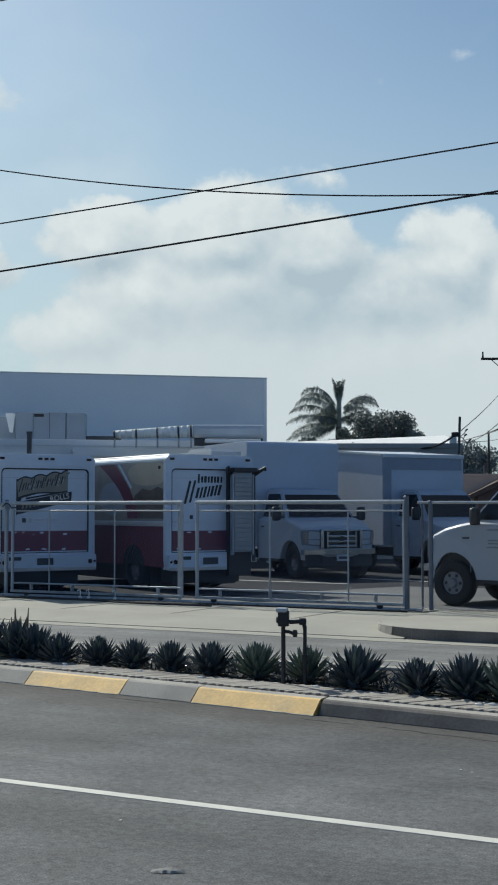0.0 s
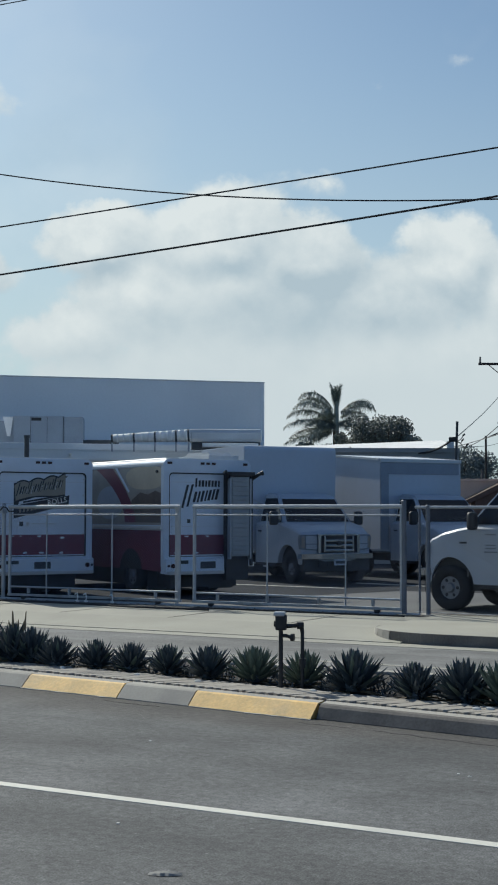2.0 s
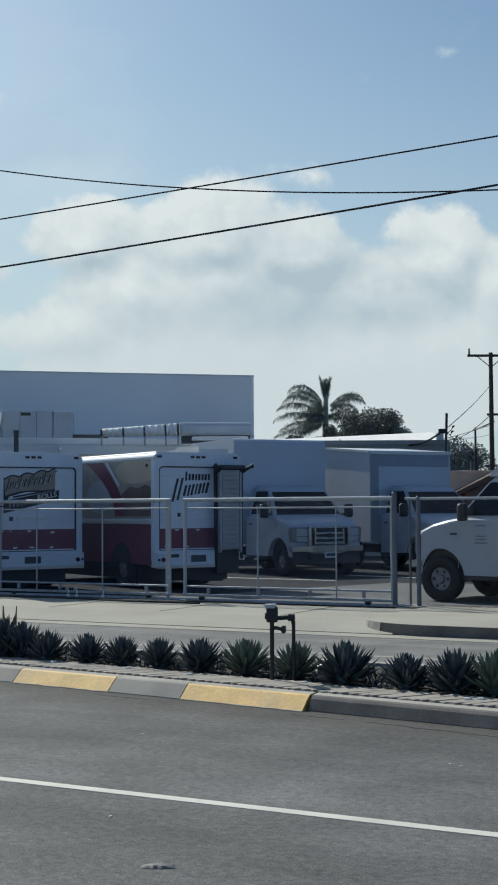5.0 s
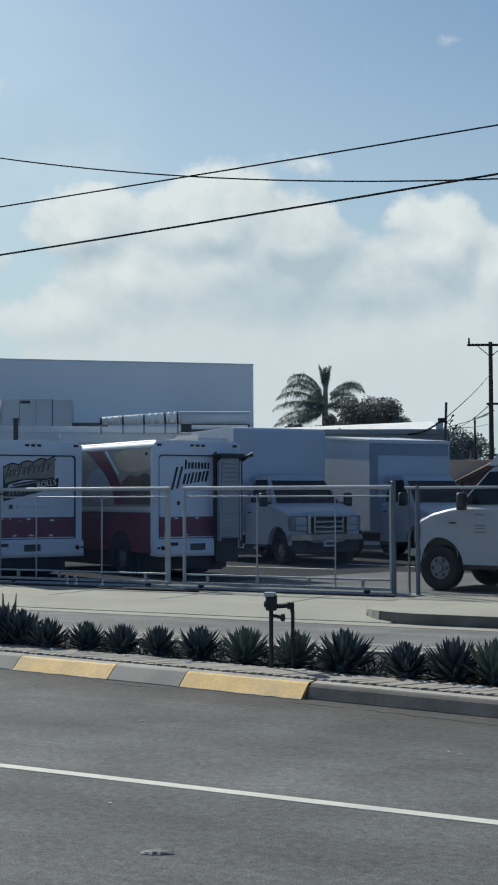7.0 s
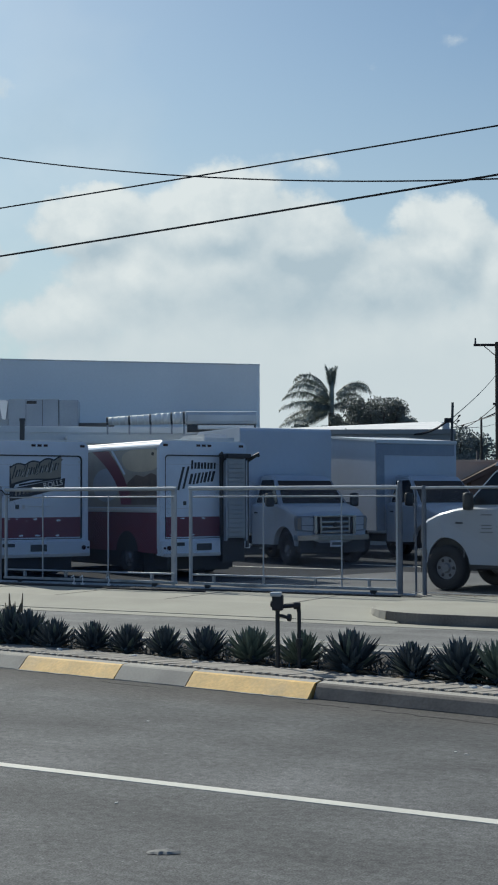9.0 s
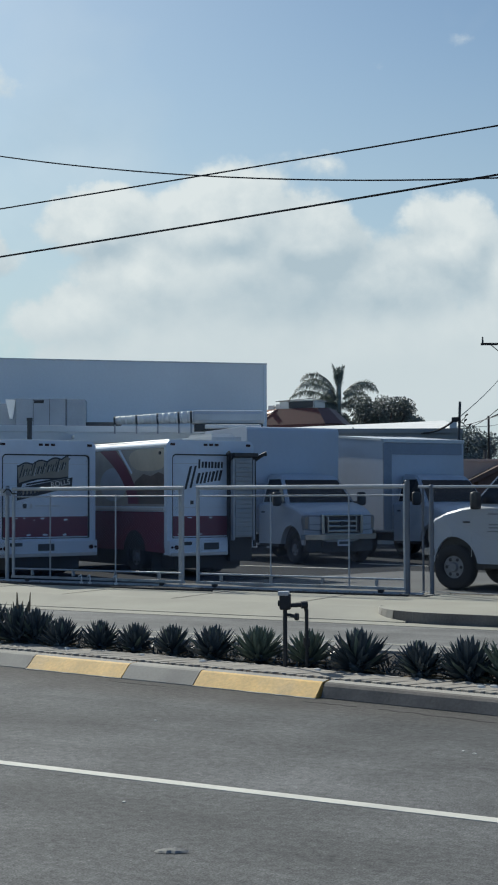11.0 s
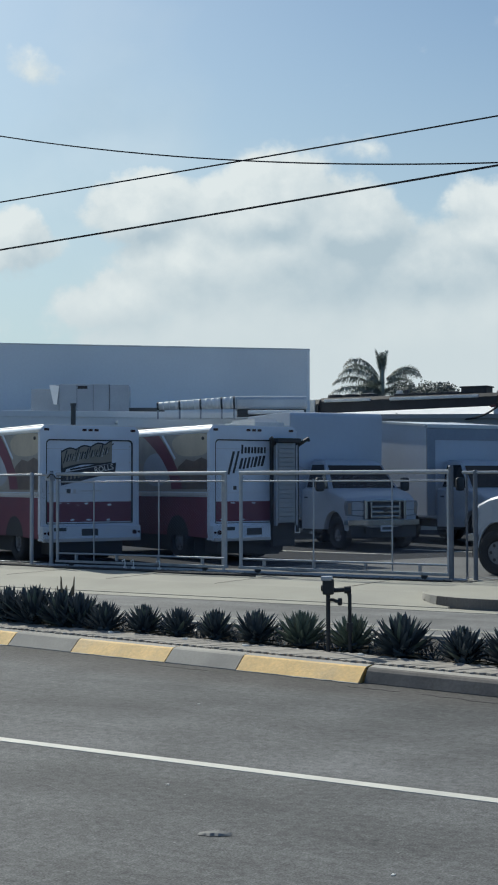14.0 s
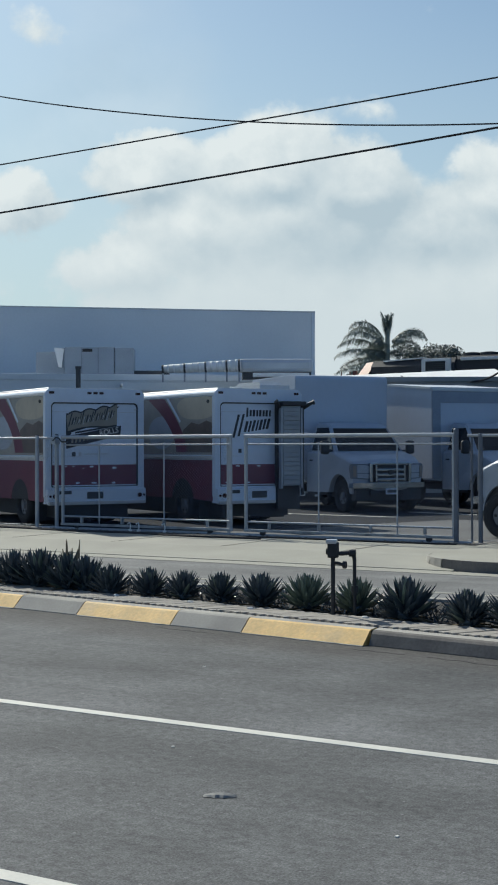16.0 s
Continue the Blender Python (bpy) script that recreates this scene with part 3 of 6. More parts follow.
def build_gate_hardware():
    t = part("gate_track", prism([(-0.05, 0), (0.05, 0), (0.05, 0.012), (0.012, 0.012), (0, 0.04), (-0.012, 0.012), (-0.05, 0.012)], "x", -4.6, 4.6), GALV)
    t.matrix_basis = pose(-13.0, FY, 0.119)
    tagged(t, "worn steel gate track bolted along the driveway", "gate track")
    latch = empty("gate_latch", pose(-17.22, FY - 0.06, 1.86), "bent steel latch chained round the gate post", "latch")
    part("hook", tube([(0, 0, 0), (0.08, 0, 0.07), (0.16, 0, 0.05), (0.22, 0, -0.02), (0.34, 0, -0.02)], 0.014), DARK_GAP, latch)
    part("clamp", bx(bmesh.new(), -0.06, 0.06, 0.0, 0.16, -0.06, 0.04, 0.01), GALV, latch)
    for x, z in ((-15.35, 0.30), (-15.15, 0.30), (-14.55, 0.27)):
        c = empty("roller_carriage", pose(x, FY - 0.045, 0.12), "white-painted gate roller carriage standing on the track", "roller", "gate rollers")
        part("fork", tube([(-0.05, 0, 0.14), (0, 0, 0.17), (0.02, 0, 0.1), (0.0, 0, 0.02)], 0.014), DUCT_WRAP, c)
        part("plate", bx(bmesh.new(), -0.03, 0.05, -0.01, 0.01, 0.0, 0.04, 0.004), DUCT_WRAP, c)
    cable = part("ground_cable", tube([(-18.5 + 0.5 * i, 20.75 - 0.035 * i + 0.06 * math.sin(i * 1.1), 0.136) for i in range(14)], 0.019, 6), CABLE)
    tagged(cable, "black cable lying loose along the driveway", "cable")
    cable = part("ground_cable", tube([(-12.5 + 0.5 * i, 20.72 + 0.02 * math.sin(i * 0.9), 0.136) for i in range(9)], 0.016, 6), CABLE)
    tagged(cable, "black cable lying along the foot of the gate", "cable")


build_gate_hardware()


def leaf_litter():
    """Dry leaves and grit that gather along the foot of the fence."""
    r2 = random.Random(17)
    bm = bmesh.new()
    for k in range(2600):
        x = r2.choice((r2.uniform(-24, -17.3), r2.uniform(-8.7, -4.5), r2.uniform(-17.3, -8.7)))
        y, z = FY + r2.gauss(0.0, 0.10), 0.125
        z += 0.03 if x > -8.0 and y < 21.2 else 0.0
        a, q = r2.uniform(0, 6.28), r2.uniform(0.008, 0.026)
        u, w = Vector((math.cos(a), math.sin(a), r2.uniform(-0.4, 0.4))) * q, Vector((-math.sin(a), math.cos(a), r2.uniform(-0.4, 0.4))) * q * 0.6
        c = Vector((x, y, z + 0.006))
        bm.faces.new([bm.verts.new(c + d) for d in (-u, w, u, -w)])
    o = part("leaf_litter", bm, mat("dead_leaves", (0.09, 0.07, 0.05), 0.95, var=0.3, scale=8, per_piece=0.5))
    tagged(o, "dry leaves and grit along the fence foot", "leaf litter", kind="stuff")


leaf_litter()


# ---- vehicles ----
LETTER_GREY = mat("faded_lettering", (0.22, 0.23, 0.25), 0.6)


def wheel(parent, x, y, r, width, side):
    """One wheel under its vehicle; side is -1 or 1, the way its rim faces."""
    h = bmesh.new()
    prof = [(-width / 2, r * 0.60), (-width / 2, r * 0.9), (-width / 2 + 0.03, r * 0.985), (0, r), (width / 2 - 0.03, r * 0.985), (width / 2, r * 0.9), (width / 2, r * 0.60), (width / 2 - 0.03, r * 0.50), (-width / 2 + 0.03, r * 0.50)]
    n = 28
    rings = []
    for k in range(n):
        a = 2 * math.pi * k / n
        rings.append([h.verts.new((u, q * math.cos(a), q * math.sin(a))) for u, q in prof])
    for k in range(n):
        A, B = rings[k], rings[(k + 1) % n]
        for j in range(len(prof)):
            h.faces.new((A[j], A[(j + 1) % len(prof)], B[(j + 1) % len(prof)], B[j]))
    bmesh.ops.recalc_face_normals(h, faces=h.faces)
    t = part("wheel", h, RUBBER, parent, "black worn tyre", smooth=True)
    t.matrix_basis = pose(x, y, r)
    rim = bmesh.new()
    rod(rim, (side * (width / 2 - 0.07), 0, 0), (side * (width / 2 - 0.045), 0, 0), r * 0.505, 24)
    part("rim", rim, RIM, t, "dull steel rim")
    hub = bmesh.new()
    rod(hub, (side * (width / 2 - 0.05), 0, 0), (side * (width / 2 - 0.005), 0, 0), r * 0.24, 16, r * 0.17)
    part("hub", hub, RIM, t)
    for k in range(6):
        a = 2 * math.pi * k / 6
        c = Vector((side * (width / 2 - 0.046), r * 0.36 * math.cos(a), r * 0.36 * math.sin(a)))
        part("hand_hole", rod(bmesh.new(), c, c + Vector((side * 0.004, 0, 0)), r * 0.075, 10), DARK_GAP, t)
    return t


def arc_pts(cy, cz, r, a0, a1, n):
    return [(cy + r * math.cos(radians(a0 + (a1 - a0) * i / n)), cz + r * math.sin(radians(a0 + (a1 - a0) * i / n))) for i in range(n + 1)]


def panel(corners, thick, material, name, parent, label="", smooth=False):
    """A thin plate over four or more corners, thickened towards its normal."""
    bm = bmesh.new()
    vs = [bm.verts.new(c) for c in corners]
    f = bm.faces.new(vs)
    f.normal_update()
    n = f.normal.copy()
    r = bmesh.ops.extrude_face_region(bm, geom=[f])
    bmesh.ops.translate(bm, verts=[e for e in r["geom"] if isinstance(e, bmesh.types.BMVert)], vec=n * thick)
    bmesh.ops.recalc_face_normals(bm, faces=bm.faces)
    return part(name, bm, material, parent, label)


POST_DARK = mat("dull_corner_metal", (0.31, 0.34, 0.39), 0.55, 0.2, var=0.12, scale=1.5, fine=20)


def build_cutaway(m, label, box_size, box_kind, side_marks=False):
    """Van-fronted box truck. The nose is at y = 0 and faces -y; the box stands behind the cab."""
    bw, bl, b0, b1 = box_size
    v = empty("box_truck", m, label, "truck", "box trucks")
    WY, WR = 0.64, 0.40
    # lower body with wheel arches
    lower = [(0.06, 0.46), (0.03, 0.62), (0.03, 1.02), (0.06, 1.12), (0.14, 1.19), (0.45, 1.29), (0.80, 1.36), (1.05, 1.40), (2.30, 1.40), (2.30, 0.46)]
    arch = arc_pts(WY, WR, 0.50, 8, 172, 12)
    bm = prism(lower + [(y, z) for y, z in arch], "x", -0.98, 0.98)
    es = [e for e in bm.edges if abs(e.verts[0].co.x - e.verts[1].co.x) < 1e-4 and min(e.verts[0].co.z, e.verts[1].co.z) > 0.9]
    bmesh.ops.bevel(bm, geom=es, offset=0.09, segments=3, profile=0.6, affect="EDGES")
    for k in range(-5, 6):   # cut across the width, so that nose and hood can be crowned
        bmesh.ops.bisect_plane(bm, geom=bm.verts[:] + bm.edges[:] + bm.faces[:], plane_co=(0.16 * k, 0, 0), plane_no=(1, 0, 0))
    for q in bm.verts:   # nose narrows a little, flanks lean in, the hood swells between two creases
        if q.co.y < 0.6:
            q.co.x *= 1 - 0.10 * (1 - q.co.y / 0.6)
        if q.co.z > 1.1 and q.co.y < 1.3:
            q.co.z += 0.045 * max(0, 1 - (abs(q.co.x) / 0.62) ** 4) * min(1, max(0, 0.95 - q.co.y) / 0.5)
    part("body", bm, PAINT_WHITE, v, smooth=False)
    part("inner_arch", box(-0.86, 0.86, 0.20, 1.2, 0.36, 0.92), BLACK_PLASTIC, v)
    # greenhouse
    g = bmesh.new()
    sec = [(0.92, 1.37, 0.90), (1.54, 2.00, 0.76), (1.66, 2.06, 0.74), (2.30, 2.10, 0.72), (2.30, 1.37, 0.92), (1.2, 1.37, 0.92)]
    L = [g.verts.new((-w, y, z)) for y, z, w in sec]
    R = [g.verts.new((w, y, z)) for y, z, w in sec]
    g.faces.new(L)
    g.faces.new(R)
    for i in range(len(sec)):
        g.faces.new((L[i], L[(i + 1) % 6], R[(i + 1) % 6], R[i]))
    bmesh.ops.recalc_face_normals(g, faces=g.faces)
    bmesh.ops.bevel(g, geom=[e for e in g.edges if max(e.verts[0].co.z, e.verts[1].co.z) > 1.9], offset=0.045, segments=3, affect="EDGES")
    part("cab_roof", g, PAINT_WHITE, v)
    def ws(t, w):   # point on the windscreen slope
        y, z = 0.92 + (1.54 - 0.92) * t, 1.37 + (2.00 - 1.37) * t
        return (w * (0.90 - 0.14 * t), y - 0.004, z + 0.004)
    panel([ws(0.07, -0.92), ws(0.07, 0.92), ws(0.90, 0.90), ws(0.90, -0.90)], 0.008, GLASS_DARK, "windscreen", v, "dark reflecting windscreen")
    for s in (-1, 1):
        def sd(y, z):
            return (s * (0.92 - (z - 1.37) / 0.73 * 0.20 + 0.004), y, z)
        cs = [sd(1.06, 1.43), sd(2.16, 1.43), sd(2.16, 1.96), sd(1.56, 1.96)]
        panel(cs if s > 0 else cs[::-1], 0.008, GLASS_DARK, "side_window", v, "dark side window")
        # door edges
        for y in (1.02, 2.2):
            part("door_seam", box(s * 0.981 - 0.002, s * 0.981 + 0.002, y, y + 0.006, 0.58, 1.36), DUCT, v)
        part("door_handle", bx(bmesh.new(), s * 0.99 - 0.015, s * 0.99 + 0.015, 1.98, 2.12, 1.18, 1.215, 0.008), BLACK_PLASTIC, v)
        my, mh = (1.13, 0.29) if side_marks else (0.98, 0.32)
        mir = part("mirror", bx(bmesh.new(), s * 1.12 - 0.10, s * 1.12 + 0.10, my, my + 0.13, 1.34, 1.34 + mh, 0.06), BLACK_PLASTIC, v, "black door mirror", smooth=True)
        part("mirror_arm", rod(bmesh.new(), (s * 0.90, 1.12, 1.42), (s * 1.06, 1.06, 1.42), 0.02), BLACK_PLASTIC, mir)
        bz = [(0.50, 0.77), (0.50, 1.10), (0.62, 1.13), (0.90, 1.13), (0.93, 1.05), (0.90, 0.80)]
        part("headlight_bezel", prism([(s * px, pz) for px, pz in bz], "y", -0.008, 0.12), RIM, v, "dull headlight surround")
        hz = [(0.545, 0.93), (0.545, 1.085), (0.63, 1.105), (0.80, 1.105), (0.80, 0.93)]
        hl = part("headlight", prism([(s * px, pz) for px, pz in hz], "y", -0.03, 0.10), LAMP_GLASS, v, "clear wide headlight")
        part("low_lamp", prism([(s * px, pz) for px, pz in ((0.545, 0.80), (0.545, 0.91), (0.80, 0.91), (0.79, 0.82))], "y", -0.028, 0.10), LAMP_GLASS, hl)
        part("turn_lamp", bx(bmesh.new(), s * 0.855 - 0.035, s * 0.855 + 0.035, -0.02, 0.1, 0.83, 1.09, 0.01), DULL_AMBER, hl)
        wheel(v, s * 0.86, WY, WR, 0.24, s)
        wheel(v, s * 0.88, 4.3, WR, 0.24, s)
        wheel(v, s * 0.62, 4.3, WR, 0.22, s)
        part("sill", bx(bmesh.new(), s * 0.90 - 0.07, s * 0.90 + 0.07, 1.25, 2.3, 0.40, 0.50, 0.02), BLACK_PLASTIC, v)
    # grille with heavy chrome bars
    gr = part("grille", bx(bmesh.new(), -0.52, 0.52, -0.01, 0.08, 0.72, 1.15, 0.02), DARK_GAP, v, "dark grille opening")
    fr = bmesh.new()
    for x in (-0.50, 0.50):
        bx(fr, x - 0.035, x + 0.035, -0.075, 0.03, 0.72, 1.15, 0.015)
    bx(fr, -0.5, 0.5, -0.06, 0.03, 1.105, 1.155, 0.012)
    part("grille_frame", fr, CHROME, gr, "chrome grille surround")
    for z in (0.775, 0.885, 0.995):
        part("grille_bar", bx(bmesh.new(), -0.35, 0.35, -0.055, 0.02, z - 0.024, z + 0.024, 0.008), CHROME, gr, "chrome bar")
    for x in (-0.365, 0.365):
        part("grille_bar", bx(bmesh.new(), x - 0.02, x + 0.02, -0.06, 0.02, 0.74, 1.10, 0.008), CHROME, gr, "chrome upright")
    part("badge", rod(bmesh.new(), (0, -0.066, 0.94), (0, -0.05, 0.94), 0.06, 18), DARK_GAP, gr, "dark round badge")
    bb = bmesh.new()
    for x0 in (-0.92, -0.46, 0.0, 0.46):
        bx(bb, x0, x0 + 0.46, -0.09, 0.14, 0.585, 0.70)
    bmesh.ops.remove_doubles(bb, verts=bb.verts, dist=0.001)
    bp = part("bumper", bb, CHROME if box_kind == "tall" else PAINT_WHITE, v, "bright front bumper")
    part("air_slot", bx(bmesh.new(), -0.50, 0.50, -0.05, 0.02, 0.40, 0.53, 0.01), DARK_GAP, bp)
    part("number_plate", bx(bmesh.new(), -0.16, 0.16, -0.105, -0.092, 0.44, 0.58, 0.006), BOX_WHITE, bp, "pale plate with an unreadable dark bar")
    part("plate_bar", bx(bmesh.new(), -0.12, 0.12, -0.109, -0.1055, 0.48, 0.54), CABLE_OLD, bp)
    for s in (-1, 1):
        part("tow_hook", tube([(s * 0.30, -0.02, 0.52), (s * 0.30, -0.08, 0.47), (s * 0.30, -0.02, 0.43)], 0.015, 6), BLACK_PLASTIC, bp)
        part("wiper", tube([(s * 0.1 - 0.05, 0.98, 1.455), (s * 0.1 + 0.45, 1.05, 1.53)], 0.008, 5), BLACK_PLASTIC, v, "thin black wiper")
    part("valance", bx(bmesh.new(), -0.85, 0.85, -0.03, 0.3, 0.30, 0.585, 0.03), BLACK_PLASTIC, v)
    part("chassis", box(-0.45, 0.45, 0.3, 2.4 + bl, 0.42, 0.62), BLACK_PLASTIC, v)
    # cargo box
    y0 = 2.42
    if box_kind == "tall":   # moulded box with a rounded brow over the cab
        outline = [(y0 + 0.0, b0), (y0 - 0.02, 2.2), (y0 - 0.05, b1 - 0.15)] + arc_pts(y0 + 0.07, b1 - 0.12, 0.12, 180, 90, 6) + [(y0 + bl, b1 - 0.02), (y0 + bl, b0)]
        bb = prism(outline, "x", -bw / 2, bw / 2)
        bmesh.ops.bevel(bb, geom=[e for e in bb.edges if abs(e.verts[0].co.x - e.verts[1].co.x) < 1e-4 and min(e.verts[0].co.z, e.verts[1].co.z) > b0 + 0.2 and min(e.verts[0].co.y, e.verts[1].co.y) < y0 + bl - 0.1],
                        offset=0.02, segments=2, affect="EDGES")
        part("cargo_box", bb, BOX_WHITE, v, "smooth white moulded cargo box")
    else:
        rise = [(0.0, 0.0), (2.6, 0.20), (bl, 0.20)]   # the roof climbs a little behind the brow
        part("cargo_box", prism([(y0, b0)] + [(y0 + a, b1 + h) for a, h in rise] + [(y0 + bl, b0)], "x", -bw / 2, bw / 2), BOX_WHITE, v, "flat-panelled white cargo box")
        for s in (-1, 1):
            if s < 0:
                part("corner_post", bx(bmesh.new(), s * (bw / 2 - 0.13) - 0.13, s * (bw / 2 - 0.13) + 0.13, y0 - 0.05, y0 + 0.012, b0, b1 - 0.10, 0.02), POST_DARK, v, "broad dull corner post")
            part("roof_rail", prism([(y0 + a, b1 + h - 0.05) for a, h in rise] + [(y0 + a, b1 + h + 0.012) for a, h in reversed(rise)], "x", s * bw / 2 - 0.05, s * bw / 2 + 0.02), ROOF_METAL, v, "bright metal roof rail")
        part("front_rail", bx(bmesh.new(), -bw / 2, bw / 2, y0 - 0.05, y0 + 0.02, b1 - 0.09, b1 + 0.012, 0.015), ROOF_METAL, v, "bright metal front rail")
        part("front_band", bx(bmesh.new(), -bw / 2 + 0.07, bw / 2 - 0.07, y0 - 0.02, y0 + 0.01, b1 - 0.40, b1 - 0.09, 0.008), POST_DARK, v, "grey band under the front rail")
    if side_marks:
        part("wind_deflector", prism([(1.50, 2.06), (2.40, 3.0), (2.42, 2.08)], "x", -0.72, 0.72), PAINT_WHITE, v, "sloped white wind deflector")
        for z, w in ((1.27, 0.11), (1.10, 0.10), (1.05, 0.10), (0.99, 0.13)):
            part("door_lettering", box(0.981, 0.986, 1.47 - w, 1.47 + w, z - 0.011, z + 0.011), LETTER_GREY, v, "unreadable dark lettering bar")
        part("fender_badge", bx(bmesh.new(), 0.978, 0.99, 0.86, 1.0, 1.12, 1.15), CABLE_OLD, v)
    fixed = ("wheel", "rim", "hub", "hand_hole", "cargo_box", "corner_post", "roof_rail", "front_rail", "front_band", "chassis")
    for o in v.children_recursive:   # the cab stands a little taller on its springs
        if o.type == "MESH" and o.name.split(".")[0] not in fixed:
            for q in o.data.vertices:
                if q.co.y < 0.6:   # the front wraps round to the wings
                    q.co.y += 0.15 * min(abs(q.co.x), 0.98) ** 3 * (1 - max(q.co.y, 0) / 0.6)
                q.co.z = 0.4 + (q.co.z - 0.4) * 1.075
                q.co.x *= 1.0 if side_marks else 1.09
    return v


def lot(px, py, deg):
    return pose(px, py, 0.118, 0, 0, deg)


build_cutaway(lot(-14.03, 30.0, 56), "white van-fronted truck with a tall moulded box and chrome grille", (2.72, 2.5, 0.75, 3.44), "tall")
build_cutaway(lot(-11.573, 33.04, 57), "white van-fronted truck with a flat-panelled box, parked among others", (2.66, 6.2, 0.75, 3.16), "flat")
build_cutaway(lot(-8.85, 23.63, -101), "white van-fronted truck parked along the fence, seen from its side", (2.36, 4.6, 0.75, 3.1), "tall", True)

SIDE_CREAM = mat("faded_bun_print", (0.50, 0.44, 0.34), 0.4, var=0.12, scale=1.5, fine=8)
SIDE_BROWN = mat("brown_print", (0.13, 0.10, 0.085), 0.4, var=0.25, scale=2.0, fine=8)
SIDE_GREY = mat("faded_side_print", (0.33, 0.31, 0.28), 0.4, var=0.2, scale=1.2, fine=6)
BADGE_DARK = mat("badge_black", (0.03, 0.032, 0.04), 0.5)
BADGE_TAN = mat("badge_tan", (0.27, 0.25, 0.21), 0.5)


def round_outline(hw, z0, z1, r, r0=0.03, n=5):
    """Rounded rectangle of (x, z), symmetric about x = 0; r rounds the top corners and r0 the bottom ones."""
    pts = []
    for cx, cz, q, a0 in ((hw - r, z1 - r, r, 0), (-hw + r, z1 - r, r, 90), (-hw + r0, z0 + r0, r0, 180), (hw - r0, z0 + r0, r0, 270)):
        pts += [(cx + q * math.cos(radians(a0 + 90 * i / n)), cz + q * math.sin(radians(a0 + 90 * i / n))) for i in range(n + 1)]
    return pts


def ring_plate(outer, inner, y0, y1):
    """A flat frame between two outlines of equal count."""
    bm = bmesh.new()
    A, B, C, D = ([bm.verts.new((x, y, z)) for x, z in o] for o, y in ((outer, y0), (inner, y0), (outer, y1), (inner, y1)))
    n = len(outer)
    for i in range(n):
        k = (i + 1) % n
        bm.faces.new((A[i], A[k], B[k], B[i]))
        bm.faces.new((C[i], D[i], D[k], C[k]))
        bm.faces.new((A[i], C[i], C[k], A[k]))
        bm.faces.new((B[i], B[k], D[k], D[i]))
    bmesh.ops.recalc_face_normals(bm, faces=bm.faces)
    return bm


def painted_word(text, size, material, parent, m):
    """Raised flat lettering as one mesh part."""
    cu = bpy.data.curves.new("lettering", "FONT")
    cu.body, cu.size, cu.extrude, cu.align_x = text, size, 0.0015, "CENTER"
    tmp = bpy.data.objects.new("lettering", cu)
    me = bpy.data.meshes.new_from_object(tmp)
    bpy.data.objects.remove(tmp)
    bpy.data.curves.remove(cu)
    me.materials.clear()
    me.materials.append(material)
    ob = new("lettering", me)
    ob.parent = parent
    ob.matrix_basis = m
    return ob


def skew_bar(name, parent, material, cx, cz, w, h, lean, y=-0.012, thick=0.004, label="", slant=0.0):
    """A flat bar on a rear door, rising by lean along its width."""
    pts = [(cx - w / 2 + slant * -h / 2, cz - h / 2 - lean / 2), (cx + w / 2 - slant * h / 2, cz - h / 2 + lean / 2), (cx + w / 2 + slant * h / 2, cz + h / 2 + lean / 2), (cx - w / 2 + slant * h / 2, cz + h / 2 - lean / 2)]
    return part(name, prism(pts, "y", y - thick, y), material, parent, label)


